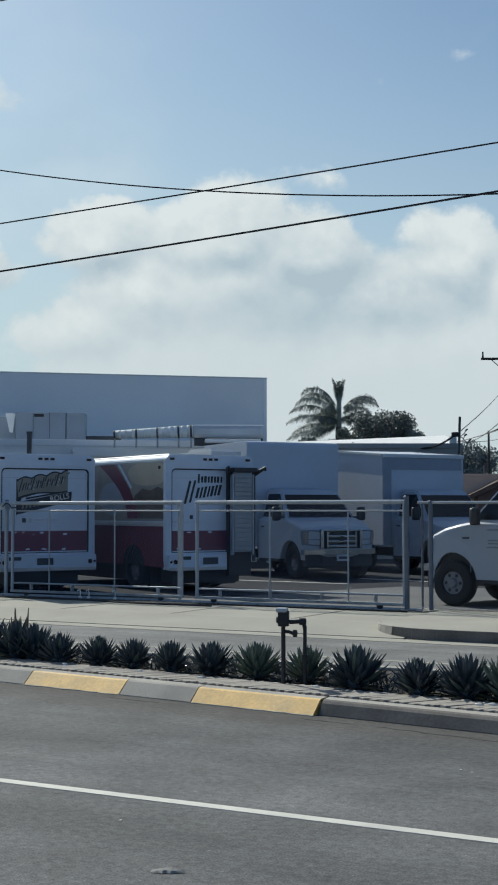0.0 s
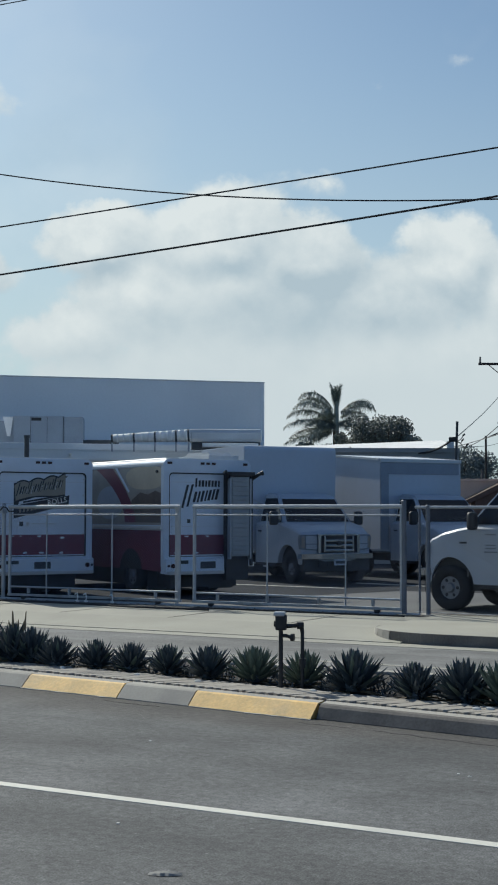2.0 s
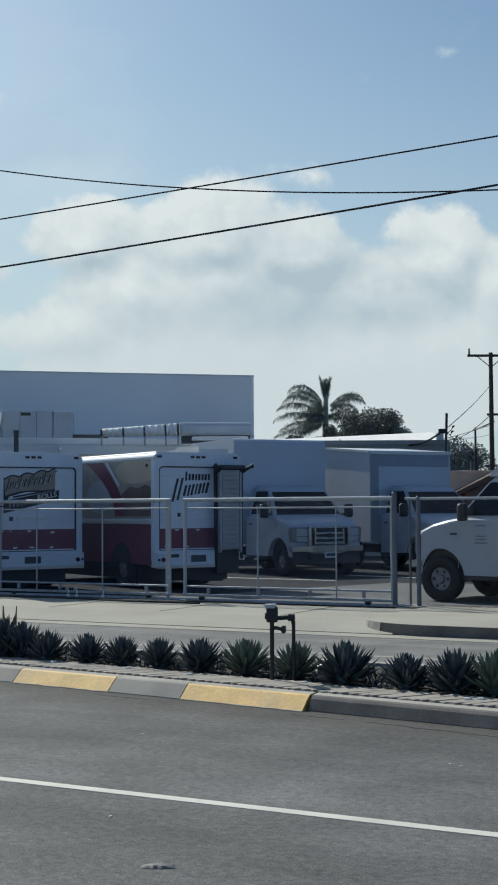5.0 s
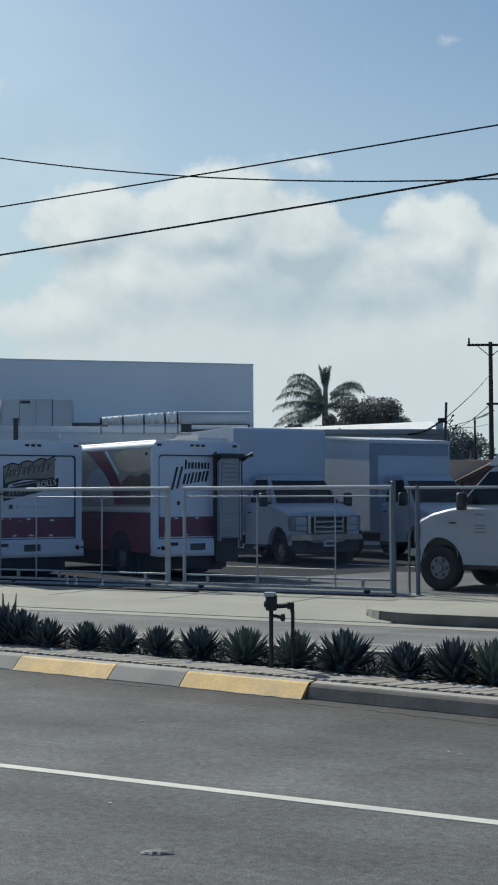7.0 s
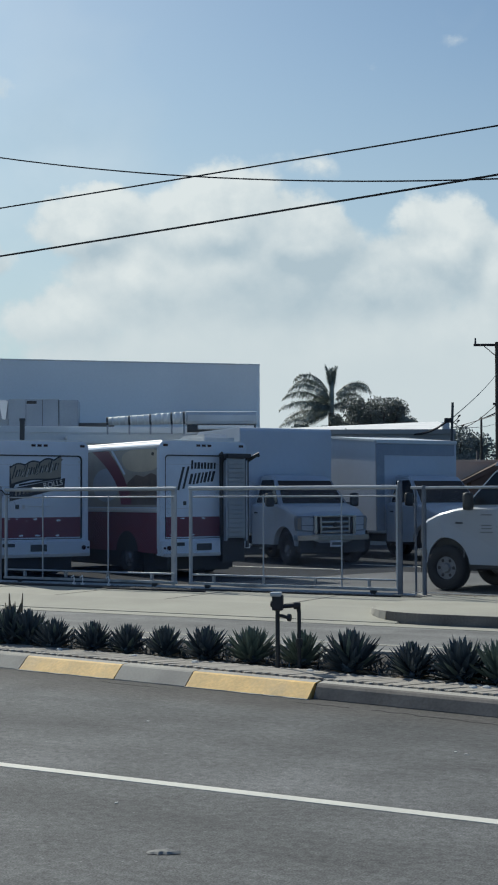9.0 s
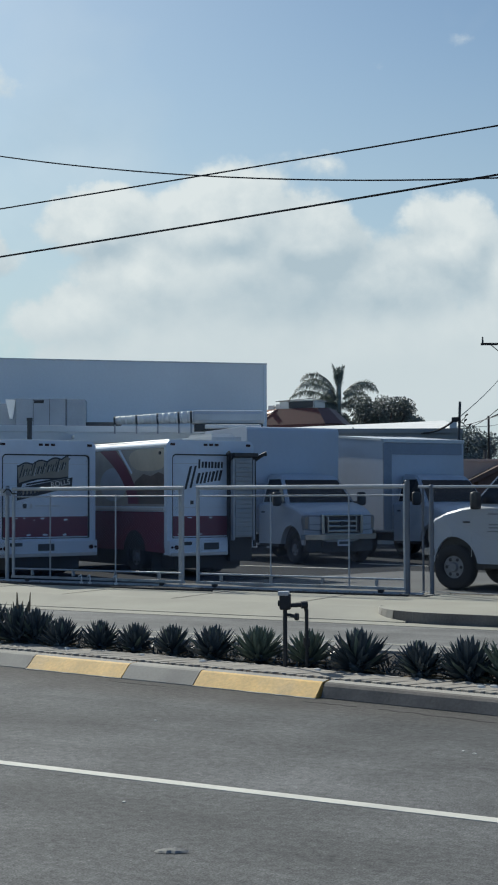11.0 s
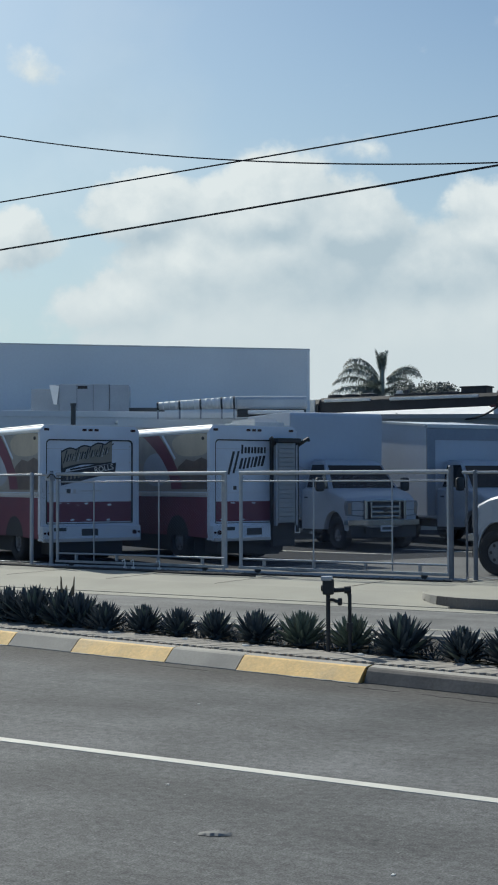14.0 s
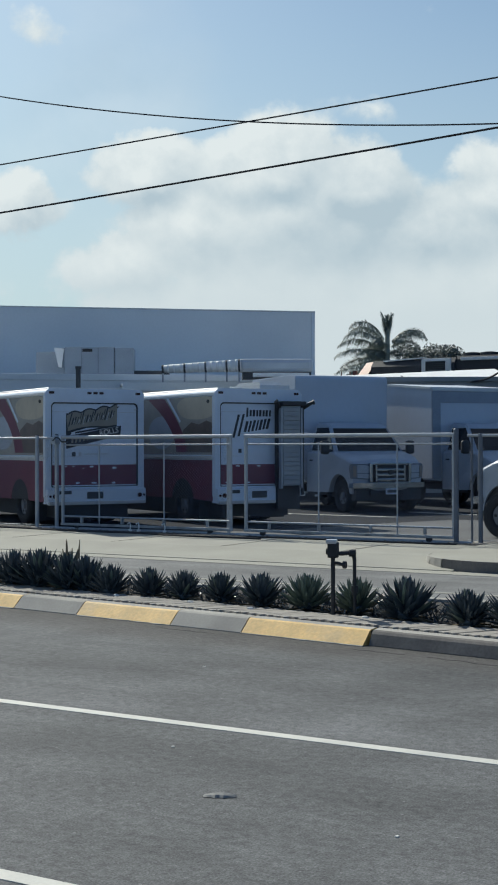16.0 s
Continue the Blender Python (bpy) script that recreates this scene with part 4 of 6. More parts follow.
def build_bread_truck(m, label, badge, open_door=False, W=2.2):
    """Delivery step van. Its rear is at y = 0 and faces -y; the body runs to +y."""
    LEN, Z0, Z1 = 5.8, 0.48, 2.80
    v = empty("delivery_truck", m, label, "truck", "delivery trucks")
    part("body", prism(round_outline(W / 2, 0.62, Z1, 0.10), "y", 0.0, LEN), TRUCK_WHITE, v)
    part("roof", prism(round_outline(W / 2 - 0.08, Z1 - 0.06, Z1 + 0.03, 0.03), "y", 0.02, LEN), ROOF_METAL, v, "white metal roof")
    for s in (-1, 1):
        part("drip_rail", bx(bmesh.new(), s * (W / 2 + 0.012) - 0.022, s * (W / 2 + 0.012) + 0.022, -0.02, LEN, Z1 - 0.125, Z1 - 0.075, 0.008), DUCT_WRAP, v, "bright metal drip rail")
    # rounded rear frame, door, dark seal
    part("rear_frame", ring_plate(round_outline(W / 2 + 0.01, Z0 + 0.12, Z1 + 0.01, 0.13), round_outline(W / 2 - 0.12, 0.80, Z1 - 0.27, 0.09), -0.05, 0.02), TRUCK_WHITE, v, "white rounded rear frame")
    part("frame_lip", ring_plate(round_outline(W / 2 - 0.02, Z0 + 0.15, Z1 - 0.20, 0.07), round_outline(W / 2 - 0.045, Z0 + 0.18, Z1 - 0.225, 0.06), -0.058, -0.048), TRUCK_WHITE, v)
    door = part("rear_door", bx(bmesh.new(), -W / 2 + 0.12, W / 2 - 0.12, -0.012, 0.02, 0.80, Z1 - 0.27, 0.01), TRUCK_WHITE, v, "white rear roll door with a dark seal")
    part("door_seal", ring_plate(round_outline(W / 2 - 0.12, 0.80, Z1 - 0.27, 0.09), round_outline(W / 2 - 0.150, 0.815, Z1 - 0.297, 0.075), -0.03, -0.008), BADGE_DARK, door)
    for z in (1.42, 1.88, 2.33):
        part("door_rib", box(-W / 2 + 0.16, W / 2 - 0.16, -0.0145, -0.011, z, z + 0.008), DUCT, door)
    for z in (1.25, 1.65, 2.05, 2.38):
        part("hinge", bx(bmesh.new(), W / 2 - 0.20, W / 2 - 0.12, -0.028, -0.01, z, z + 0.03, 0.004), DUCT, door)
    part("red_band", box(-W / 2 + 0.155, W / 2 - 0.155, -0.019, -0.0125, 0.84, 1.25), PAINT_RED, door, "scuffed dark red band")
    sr = random.Random(9 if open_door else 5)
    for k in range(9):   # chipped paint along the band
        x, z, q = sr.uniform(-0.85, 0.5), sr.choice((1.22, 1.18, 0.88, 1.05)), sr.uniform(0.015, 0.05)
        pts = [(x + q * (1 + 0.5 * sr.random()) * math.cos(a), z + q * 0.5 * (0.5 + sr.random()) * math.sin(a)) for a in (0, 1.1, 2.2, 3.1, 4.2, 5.3)]
        part("scuff", prism(pts, "y", -0.0215, -0.0185), TRUCK_WHITE, door)
    for k in (-1, 0, 1):
        part("marker_lamp", bx(bmesh.new(), k * 0.135 - 0.045, k * 0.135 + 0.045, -0.066, -0.048, Z1 - 0.10, Z1 - 0.05, 0.008), RED_LENS, v, "small dark red marker lamp")
    for s in (-1, 1):
        part("marker_lamp", bx(bmesh.new(), s * (W / 2 - 0.13) - 0.055, s * (W / 2 - 0.13) + 0.055, -0.066, -0.048, Z1 - 0.10, Z1 - 0.05, 0.012), RED_LENS, v, "small dark red marker lamp")
    # bumper and lamps; with the shutter down its end is cut away
    right = 0.34 if open_door else W / 2
    bp = part("rear_bumper", bx(bmesh.new(), -W / 2, right, -0.16, 0.10, Z0 - 0.02, 0.76, 0.02), TRUCK_WHITE, v, "white stepped rear bumper")
    part("bumper_step", bx(bmesh.new(), -W / 2 + 0.02, right - 0.02, -0.20, -0.06, Z0 - 0.04, Z0 + 0.03, 0.012), DUCT, bp)
    part("plate_recess", bx(bmesh.new(), -0.24, 0.12, -0.172, -0.15, 0.56, 0.70, 0.004), CABLE_OLD, bp, "dark recessed plate holder")
    part("dent", bx(bmesh.new(), -W / 2 + 0.25, -W / 2 + 0.52, -0.166, -0.15, 0.66, 0.73, 0.006), CABLE_OLD, bp)
    for s in ((-1,) if open_door else (-1, 1)):
        for k, q in ((0, 0.024), (1, 0.046)):
            part("tail_lamp", rod(bmesh.new(), (s * (W / 2 - 0.05 - 0.10 * k), -0.185, 0.62), (s * (W / 2 - 0.05 - 0.10 * k), -0.158, 0.62), q, 14), RED_LENS, bp, "round dark red lamp")
    for s in (-1, 1):
        part("mud_flap", bx(bmesh.new(), s * 0.74 - 0.30, s * 0.74 + 0.30, 0.62, 0.64, 0.10, 0.62), BLACK_PLASTIC, v, "black rubber mud flap")
        wheel(v, s * 0.92, 1.35, 0.40, 0.24, s)
        wheel(v, s * 0.66, 1.35, 0.40, 0.22, s)
        wheel(v, s * 0.90, 5.2, 0.40, 0.24, s)
    # underframe drawn deep; its black fills in the shade under the truck
    part("underframe_shade", box(-0.80, 0.80, 0.1, LEN - 0.2, 0.17, 0.62), BLACK_PLASTIC, v)
    # flank: faded food print above, rub rail, red skirt with a wheel arch
    xs = -W / 2
    sk = [(0.05, 0.50), (0.05, 1.34), (LEN - 0.4, 1.34), (LEN - 0.4, 0.50)] + arc_pts(1.35, 0.45, 0.50, 8, 172, 12)
    part("side_skirt", prism(sk, "x", xs - 0.006, xs + 0.01), PAINT_RED, v, "faded red lower flank")
    part("arch_void", prism(arc_pts(1.35, 0.53, 0.48, 0, 180, 14), "x", xs - 0.003, xs + 0.02), BLACK_PLASTIC, v, "dark wheel arch")
    top = Z1 - 0.14

    def flank(name, pts, depth, material, lab):
        part(name, prism([(min(max(a, 0.05), LEN - 0.4), min(max(b, 1.45), top)) for a, b in pts], "x", xs - depth, xs - depth + 0.012), material, v, lab)

    flank("side_print", [(0.05, 1.45), (0.05, top), (LEN - 0.4, top), (LEN - 0.4, 1.45)], 0.004, SIDE_GREY, "faded grey-brown side print")
    wob = [2 * math.pi * i / 36 for i in range(36)]
    flank("print_bun", [(0.72 + 0.86 * math.cos(a) * (1 + 0.05 * math.sin(3 * a)), 2.43 + 0.27 * math.sin(a) * (1 + 0.10 * math.cos(2 * a))) for a in wob], 0.0065, SIDE_CREAM, "pale bun shape in the print")
    flank("print_filling", [(0.05, 1.5), (0.05, 2.10), (0.30, 2.16), (0.62, 2.08), (0.95, 2.13), (1.30, 1.98), (1.52, 1.72), (1.45, 1.5)], 0.0060, SIDE_BROWN, "dark brown patch in the print")
    swoosh_a = [(1.15 + 1.05 * t ** 1.6, 1.50 + (top - 1.50) * t) for t in [i / 10 for i in range(11)]]
    swoosh_b = [(1.62 + 1.35 * t ** 1.9, 1.50 + (top - 1.50) * t) for t in [i / 10 for i in range(10, -1, -1)]]
    flank("print_stripe", swoosh_a + swoosh_b, 0.009, PAINT_RED, "dark red curving swoosh")
    flank("print_edge", [(1.42, 2.16), (1.98, top), (2.08, top), (1.47, 2.13)], 0.0115, TRUCK_WHITE, "thin white edge of the swoosh")
    flank("print_disc", [(2.32 + 0.62 * math.cos(a), 1.92 + 0.36 * math.sin(a)) for a in wob], 0.0075, SIDE_PALE, "pale grey disc in the print")
    part("rub_rail", bx(bmesh.new(), xs - 0.04, xs + 0.01, 0.03, LEN - 0.3, 1.36, 1.43, 0.012), ROOF_METAL, v, "bright metal rub rail")
    part("corner_strip", bx(bmesh.new(), xs - 0.012, xs + 0.01, 0.0, 0.055, 0.6, top + 0.03, 0.004), TRUCK_WHITE, v)
    part("side_lamp", rod(bmesh.new(), (xs - 0.03, 0.22, Z1 - 0.25), (xs, 0.22, Z1 - 0.25), 0.035, 12), BADGE_DARK, v, "small dark side lamp")
    if badge == "emblem":
        wedge = [(-0.64, 2.30), (0.30, 2.42), (0.56, 2.46), (0.44, 2.34), (0.40, 2.16), (-0.52, 1.92), (-0.64, 1.62)]
        em = part("emblem", prism(wedge, "y", -0.0155, -0.0125), BADGE_DARK, v, "dark slanted emblem with a tan scalloped patch")

        def ribbon(grow):   # scalloped patch that climbs to the right
            hi = [(-0.63 + 1.14 * t, 2.25 + 0.19 * t + 0.055 * abs(math.sin(t * 11.0)) + grow) for t in [i / 40 for i in range(41)]]
            lo = [(-0.60 + 1.10 * t, 1.94 + 0.17 * t + 0.035 * math.sin(t * 5.0) - grow) for t in [i / 24 for i in range(24, -1, -1)]]
            return hi + lo
        part("patch_rim", prism(ribbon(0.030), "y", -0.0185, -0.015), BADGE_DARK, em)
        part("patch", prism(ribbon(0.0), "y", -0.0215, -0.018), BADGE_TAN, em, "tan scalloped patch")
        er = random.Random(12)
        for k in range(19):
            t = (k + 0.6) / 19.5
            x, z = -0.58 + 1.05 * t, 2.13 + 0.18 * t
            h = (0.27, 0.15, 0.16, 0.14, 0.22)[k % 5]
            skew_bar("patch_stroke", em, BADGE_DARK, x, z + (h - 0.15) * 0.3, er.uniform(0.016, 0.030), h, 0.004, y=-0.0215, thick=0.003, slant=0.30)
            if k % 2:
                skew_bar("patch_stroke", em, DUCT, x + 0.035, z - 0.02, 0.018, h * 0.6, 0.004, y=-0.0215, thick=0.003, slant=0.30)
        skew_bar("patch_swash", em, BADGE_DARK, 0.02, 1.985, 0.92, 0.035, 0.15, y=-0.0215, thick=0.003)
        band = part("emblem_band", prism([(-0.64, 1.58), (-0.62, 1.84), (0.60, 2.06), (0.58, 1.86)], "y", -0.0165, -0.0125), BADGE_DARK, v, "dark slanted band with pale capitals")
        painted_word("ROLLS", 0.155, DUCT_WRAP, band, Matrix.Translation((0.33, -0.018, 1.885)) @ Matrix.Rotation(radians(-10), 4, "Y") @ Matrix.Rotation(radians(90), 4, "X"))
        for k in range(6):
            x = -0.50 + 0.085 * k
            skew_bar("band_stroke", band, BADGE_TAN, x, 1.775 + 0.175 * (x + 0.3), 0.04, 0.085, 0.006, y=-0.0165, thick=0.003, slant=0.1)
        skew_bar("print_mark", door, CABLE_OLD, -0.47, 1.47, 0.085, 0.09, 0.0)
        skew_bar("print_mark", door, DUCT, -0.33, 1.47, 0.06, 0.08, 0.0)
        for k in range(9):
            skew_bar("small_print", door, DUCT, -0.21 + 0.062 * k, 1.47 + 0.004 * (k % 2), 0.048, 0.026, 0.0)
    else:
        for x, w, h in ((-0.26, 0.045, 0.19), (-0.18, 0.05, 0.13), (-0.10, 0.06, 0.135), (-0.02, 0.045, 0.13), (0.055, 0.055, 0.135), (0.135, 0.05, 0.13), (0.21, 0.055, 0.13), (0.29, 0.04, 0.13)):
            skew_bar("name_bar", door, BADGE_DARK, x, 2.31 + (h - 0.13) * 0.3, w, h, 0.0, slant=0.05, label="dark bar of a painted name")
        for x, z, w, h in ((-0.53, 2.04, 0.055, 0.48), (-0.41, 2.06, 0.05, 0.46), (-0.29, 2.03, 0.06, 0.22), (-0.20, 2.035, 0.045, 0.23), (-0.11, 2.05, 0.055, 0.23), (-0.02, 2.06, 0.04, 0.22), (0.065, 2.07, 0.06, 0.22), (0.155, 2.085, 0.05, 0.22), (0.245, 2.09, 0.06, 0.22)):
            skew_bar("name_bar", door, BADGE_DARK, x, z, w, h, 0.0, slant=0.28, label="dark bar of a painted name")
        skew_bar("print_mark", door, CABLE_OLD, -0.44, 1.53, 0.075, 0.08, 0.0)
        skew_bar("print_mark", door, DUCT, -0.31, 1.53, 0.055, 0.07, 0.0)
    if open_door:   # slatted shutter hanging before the tail, dark frame and arms round it
        # black block stands in for the shadow round the open shutter
        part("shutter_shadow", bx(bmesh.new(), 0.40, W / 2 - 0.10, -0.14, -0.02, 0.30, 2.50, 0.01), BLACK_PLASTIC, v, "black block as the shadow behind and under the shutter")
        sh = part("slat_shutter", bx(bmesh.new(), 0.42, 0.86, -0.30, -0.24, 0.80, 2.46, 0.01), SHUTTER, v, "dull pale slatted shutter hanging open")
        for k in range(17):
            z = 0.83 + 0.095 * k
            part("slat", bx(bmesh.new(), 0.43, 0.85, -0.325, -0.295, z, z + 0.078, 0.012), SHUTTER, sh)
        for x in (0.395, 0.89):
            part("shutter_guide", bx(bmesh.new(), x - 0.02, x + 0.02, -0.32, -0.22, 0.74, 2.42, 0.006), GALV, sh, "dull steel guide")
        part("guide_shadow_post", bx(bmesh.new(), 0.93, 0.985, -0.26, -0.20, 0.60, 2.55, 0.008), BLACK_PLASTIC, v, "black post")
        part("shutter_hood", bx(bmesh.new(), 0.40, 0.98, -0.36, -0.04, 2.47, 2.56, 0.02), BLACK_PLASTIC, v, "black hood over the shutter")
        for x, dx in ((0.36, -0.14), (0.97, 0.17)):
            part("hood_arm", tube([(x, -0.2, 2.40), (x + dx * 0.5, -0.34, 2.50), (x + dx, -0.40, 2.56), (x + dx * 1.1, -0.36, 2.52)], 0.038, 8), BLACK_PLASTIC, v, "black bent arm")
        rk = part("roof_rack", bx(bmesh.new(), 0.2, W / 2 - 0.1, 0.25, 1.5, Z1 + 0.03, Z1 + 0.12, 0.015), DUCT, v, "low grey hatch on the roof")
        part("rack_cover", prism([(0.35, Z1 + 0.12), (0.45, Z1 + 0.19), (1.3, Z1 + 0.19), (1.4, Z1 + 0.12)], "x", 0.3, W / 2 - 0.2), ROOF_METAL, rk)
    return v


SIDE_PALE = mat("faded_disc_print", (0.40, 0.44, 0.50), 0.4, var=0.12, scale=1.5, fine=8)
SHUTTER = mat("dusty_shutter_slats", (0.33, 0.36, 0.38), 0.6, var=0.12, scale=2, fine=20, dirt=(0.22, 0.23, 0.24), dirt_amt=0.5)
build_bread_truck(lot(-14.37, 24.33, 62) @ Matrix.Translation((-0.03, 0, 0)), "white and red delivery truck with painted name bars on its tail", "name", True, 2.10)
build_bread_truck(lot(-17.13, 22.33, 62), "white and red delivery truck with a dark slanted emblem", "emblem")


# ---- lot marks ----
def lot_strip(ax, ay, bx_, by, w, label, material=LINE):
    d = Vector((bx_ - ax, by - ay, 0))
    ob = part("wheel_stop" if material is CONCRETE else "bay_line", bx(bmesh.new(), -d.length / 2, d.length / 2, -w / 2, w / 2, 0, 0.10 if material is CONCRETE else 0.004, 0.02 if material is CONCRETE else 0), material)
    ob.matrix_basis = pose((ax + bx_) / 2, (ay + by) / 2, 0.119, 0, 0, math.degrees(math.atan2(d.y, d.x)))
    tagged(ob, label, "parking line", kind="structure")


for a in ((-17.2, 28.40, -13.0, 28.10), (-13.7, 30.40, -11.2, 29.75)):
    lot_strip(*a, 0.16, "faded white painted bay line on the lot")


# ---- buildings ----
A43 = 43


def building(name, m, parts, label):
    b = empty(name, m, label, "building")
    for nm, bm, mt, lb in parts:
        part(nm, bm, mt, b, lb)
    return b


# tall warehouse: its face runs left from the corner
building("warehouse", pose(-23.56, 43.9, 0.1, 0, 0, A43), [
    ("wall", box(-60, 0, 0, 6.5, 0, 6.52), WHITE_WALL, "blank pale painted wall"),
    ("coping", bx(bmesh.new(), -60.1, 0.04, -0.04, 6.54, 6.52, 6.565, 0.008), DUCT, "thin metal coping"),
    ("corner_trim", bx(bmesh.new(), -0.10, 0.03, -0.03, 0.08, 0, 6.52, 0.01), WHITE_WALL, ""),
    ("panel_joint", box(-18.02, -18.0, -0.006, 0.0, 0, 6.5), GREY_WALL, ""),
], "tall blank warehouse with a pale painted wall and thin coping")

# low flat-roofed office before it
building("low_building", pose(-21.0, 38.5, 0.1, 0, 0, A43), [
    ("wall", box(-45, 0, 0, 6.0, 0, 3.70), WHITE_WALL, "plain pale painted wall"),
    ("parapet", bx(bmesh.new(), -45.05, 0.05, -0.05, 0.25, 3.70, 3.90, 0.015), WHITE_WALL, "pale parapet band"),
    ("canopy", bx(bmesh.new(), -6.0, 0.4, -0.7, -0.05, 3.50, 3.58, 0.015), ROOF_METAL, "thin pale metal canopy edge"),
    ("canopy_lip", bx(bmesh.new(), -6.0, 0.4, -0.74, -0.70, 3.36, 3.59, 0.006), WHITE_WALL, ""),
    ("canopy_post", rod(bmesh.new(), (-5.9, -0.6, 0), (-5.9, -0.6, 3.50), 0.05), GALV, ""),
    ("canopy_post", rod(bmesh.new(), (0.2, -0.6, 0), (0.2, -0.6, 3.50), 0.05), GALV, ""),
], "low grey flat-roofed building with a pale parapet and canopy")


def rooftop_ac():
    a = empty("rooftop_unit", pose(-27.89, 34.79, 4.02, 0, 0, 33), "grey sheet-metal cooling unit on the flat roof", "air conditioner")
    part("cabinet", bx(bmesh.new(), 0.0, 1.62, 0, 1.4, 0.05, 0.95, 0.015), UNIT_GREY, a)
    part("cabinet", bx(bmesh.new(), 1.63, 2.24, 0.02, 1.3, 0.05, 0.93, 0.015), UNIT_GREY, a)
    part("intake_hood", prism([(0.0, 0.30), (0.0, 0.94), (-0.30, 0.90), (-0.30, 0.30)], "y", 0.1, 1.2), UNIT_GREY, a, "boxed intake hood")
    part("intake_box", bx(bmesh.new(), -0.95, -0.02, 0.15, 1.25, 0.0, 0.80, 0.01), UNIT_GREY, a)
    part("kerb_frame", box(-0.9, 2.2, 0.1, 1.3, -0.5, 0.06), CABLE_OLD, a)
    for x in (0.55, 1.08, 1.6):
        part("panel_seam", box(x, x + 0.014, -0.006, 0.0, 0.08, 0.94), CABLE_OLD, a)
    part("hood_flap", prism([(-0.02, 0.90), (-0.34, 0.93), (-0.20, 0.30), (-0.10, 0.28)], "y", -0.03, 0.02), DUCT_WRAP, a, "white torn flap on the hood")
    gr = part("grille", bx(bmesh.new(), 0.58, 0.90, -0.012, 0.01, 0.80, 0.90, 0.004), DARK_GAP, a, "small dark louvre")
    part("cable_tray", bx(bmesh.new(), 2.24, 3.4, 0.3, 0.6, 0.05, 0.20, 0.01), CABLE_OLD, a, "dark conduit tray")


    return a


UNIT_GREY = mat("grey_unit_sheet", (0.32, 0.36, 0.41), 0.5, 0.3, var=0.12, scale=1.2, fine=25)
rooftop_ac()


def roof_ducts():
    d = empty("roof_duct", pose(0, 0, 0), "white wrapped round duct running into a sheet-metal plenum", "duct")
    a, b = Vector((-23.65, 34.27, 4.10)), Vector((-21.55, 35.42, 4.20))
    w = (b - a)
    part("round_duct", rod(bmesh.new(), a, b, 0.12, 20, 0.19), DUCT_WRAP, d, "white wrapped round duct", smooth=True)
    rr = random.Random(4)
    for k in range(12):   # wrinkles in the wrapping
        c = a + w * (0.05 + 0.08 * k)
        part("wrap_fold", rod(bmesh.new(), c, c + w.normalized() * rr.uniform(0.05, 0.13), 0.123 + 0.07 * (0.05 + 0.08 * k), 18, 0.127 + 0.07 * (0.05 + 0.08 * k)), DUCT_WRAP, d, smooth=True)
    for k in (0.0, 0.28, 0.55, 0.82, 0.98):
        c = a + w * k
        part("duct_band", rod(bmesh.new(), c - w.normalized() * 0.03, c + w.normalized() * 0.03, 0.126 + 0.070 * k, 16), CABLE_OLD, d)
        part("duct_leg", rod(bmesh.new(), c - Vector((0, 0, 0.1)), (c.x, c.y, 3.70), 0.03), GALV, d)
    pl = part("plenum", bx(bmesh.new(), 0, 2.25, 0, 0.9, 0, 0.42, 0.12), DUCT, d, "dull sheet-metal plenum box")
    pl.matrix_basis = pose(-21.60, 35.42, 3.99, 0, 0, 33)
    part("plenum_base", bx(bmesh.new(), 0.1, 2.2, 0.05, 0.8, -0.2, 0.0), CABLE_OLD, pl)
    part("elbow", bx(bmesh.new(), 0.4, 2.1, -0.5, -0.1, -0.16, -0.04, 0.03), DUCT_WRAP, pl, "white curved flashing")


roof_ducts()
vent = empty("vent_pipe", pose(-24.06, 30.62, 3.34), "dark vent pipe standing at the roof edge", "pipe")
part("stack", rod(bmesh.new(), (0, 0, -3.5), (0, 0, 0.62), 0.07, 12), CABLE_OLD, vent)
part("cowl", rod(bmesh.new(), (0, 0, 0.60), (0, 0, 0.68), 0.085, 12), CABLE_OLD, vent)

def shed_roof():
    """A shallow pitch that lifts towards its far edge and one end."""
    bm = bmesh.new()
    lo = [bm.verts.new(v) for v in ((0.3, 0.02, 3.925), (7.2, 0.02, 3.925), (7.2, 3.1, 3.925), (0.3, 3.1, 3.925))]
    hi = [bm.verts.new(v) for v in ((0.3, 0.02, 3.965), (7.2, 0.02, 3.965), (7.2, 3.1, 4.40), (0.3, 3.1, 4.10))]
    bm.faces.new(lo)
    bm.faces.new(hi)
    for i in range(4):
        bm.faces.new((lo[i], lo[(i + 1) % 4], hi[(i + 1) % 4], hi[i]))
    bmesh.ops.recalc_face_normals(bm, faces=bm.faces)
    return bm


# shed with a white roof beyond the box trucks
building("shed", pose(-22.4, 40.4, 0.1, 0, 0, 29), [
    ("wall", box(0, 7.3, 0, 3.2, 0, 3.92), GREY_WALL, "grey block wall"),
    ("roof_edge", bx(bmesh.new(), -0.1, 7.35, -0.08, 0.0, 3.80, 3.96, 0.01), GREY_WALL, ""),
    ("roof", shed_roof(), DUCT_WRAP, "white sheet roof, rising to one end"),
    ("roof_seam", prism([(0.0, 3.985), (3.0, 4.27), (3.0, 4.26), (0.0, 3.965)], "x", 3.6, 3.64), CABLE_OLD, ""),
    ("gable_box", bx(bmesh.new(), 6.9, 7.15, 0.0, 0.4, 3.96, 4.2, 0.02), WHITE_WALL, ""),
], "low grey shed with a white sheet-metal roof")


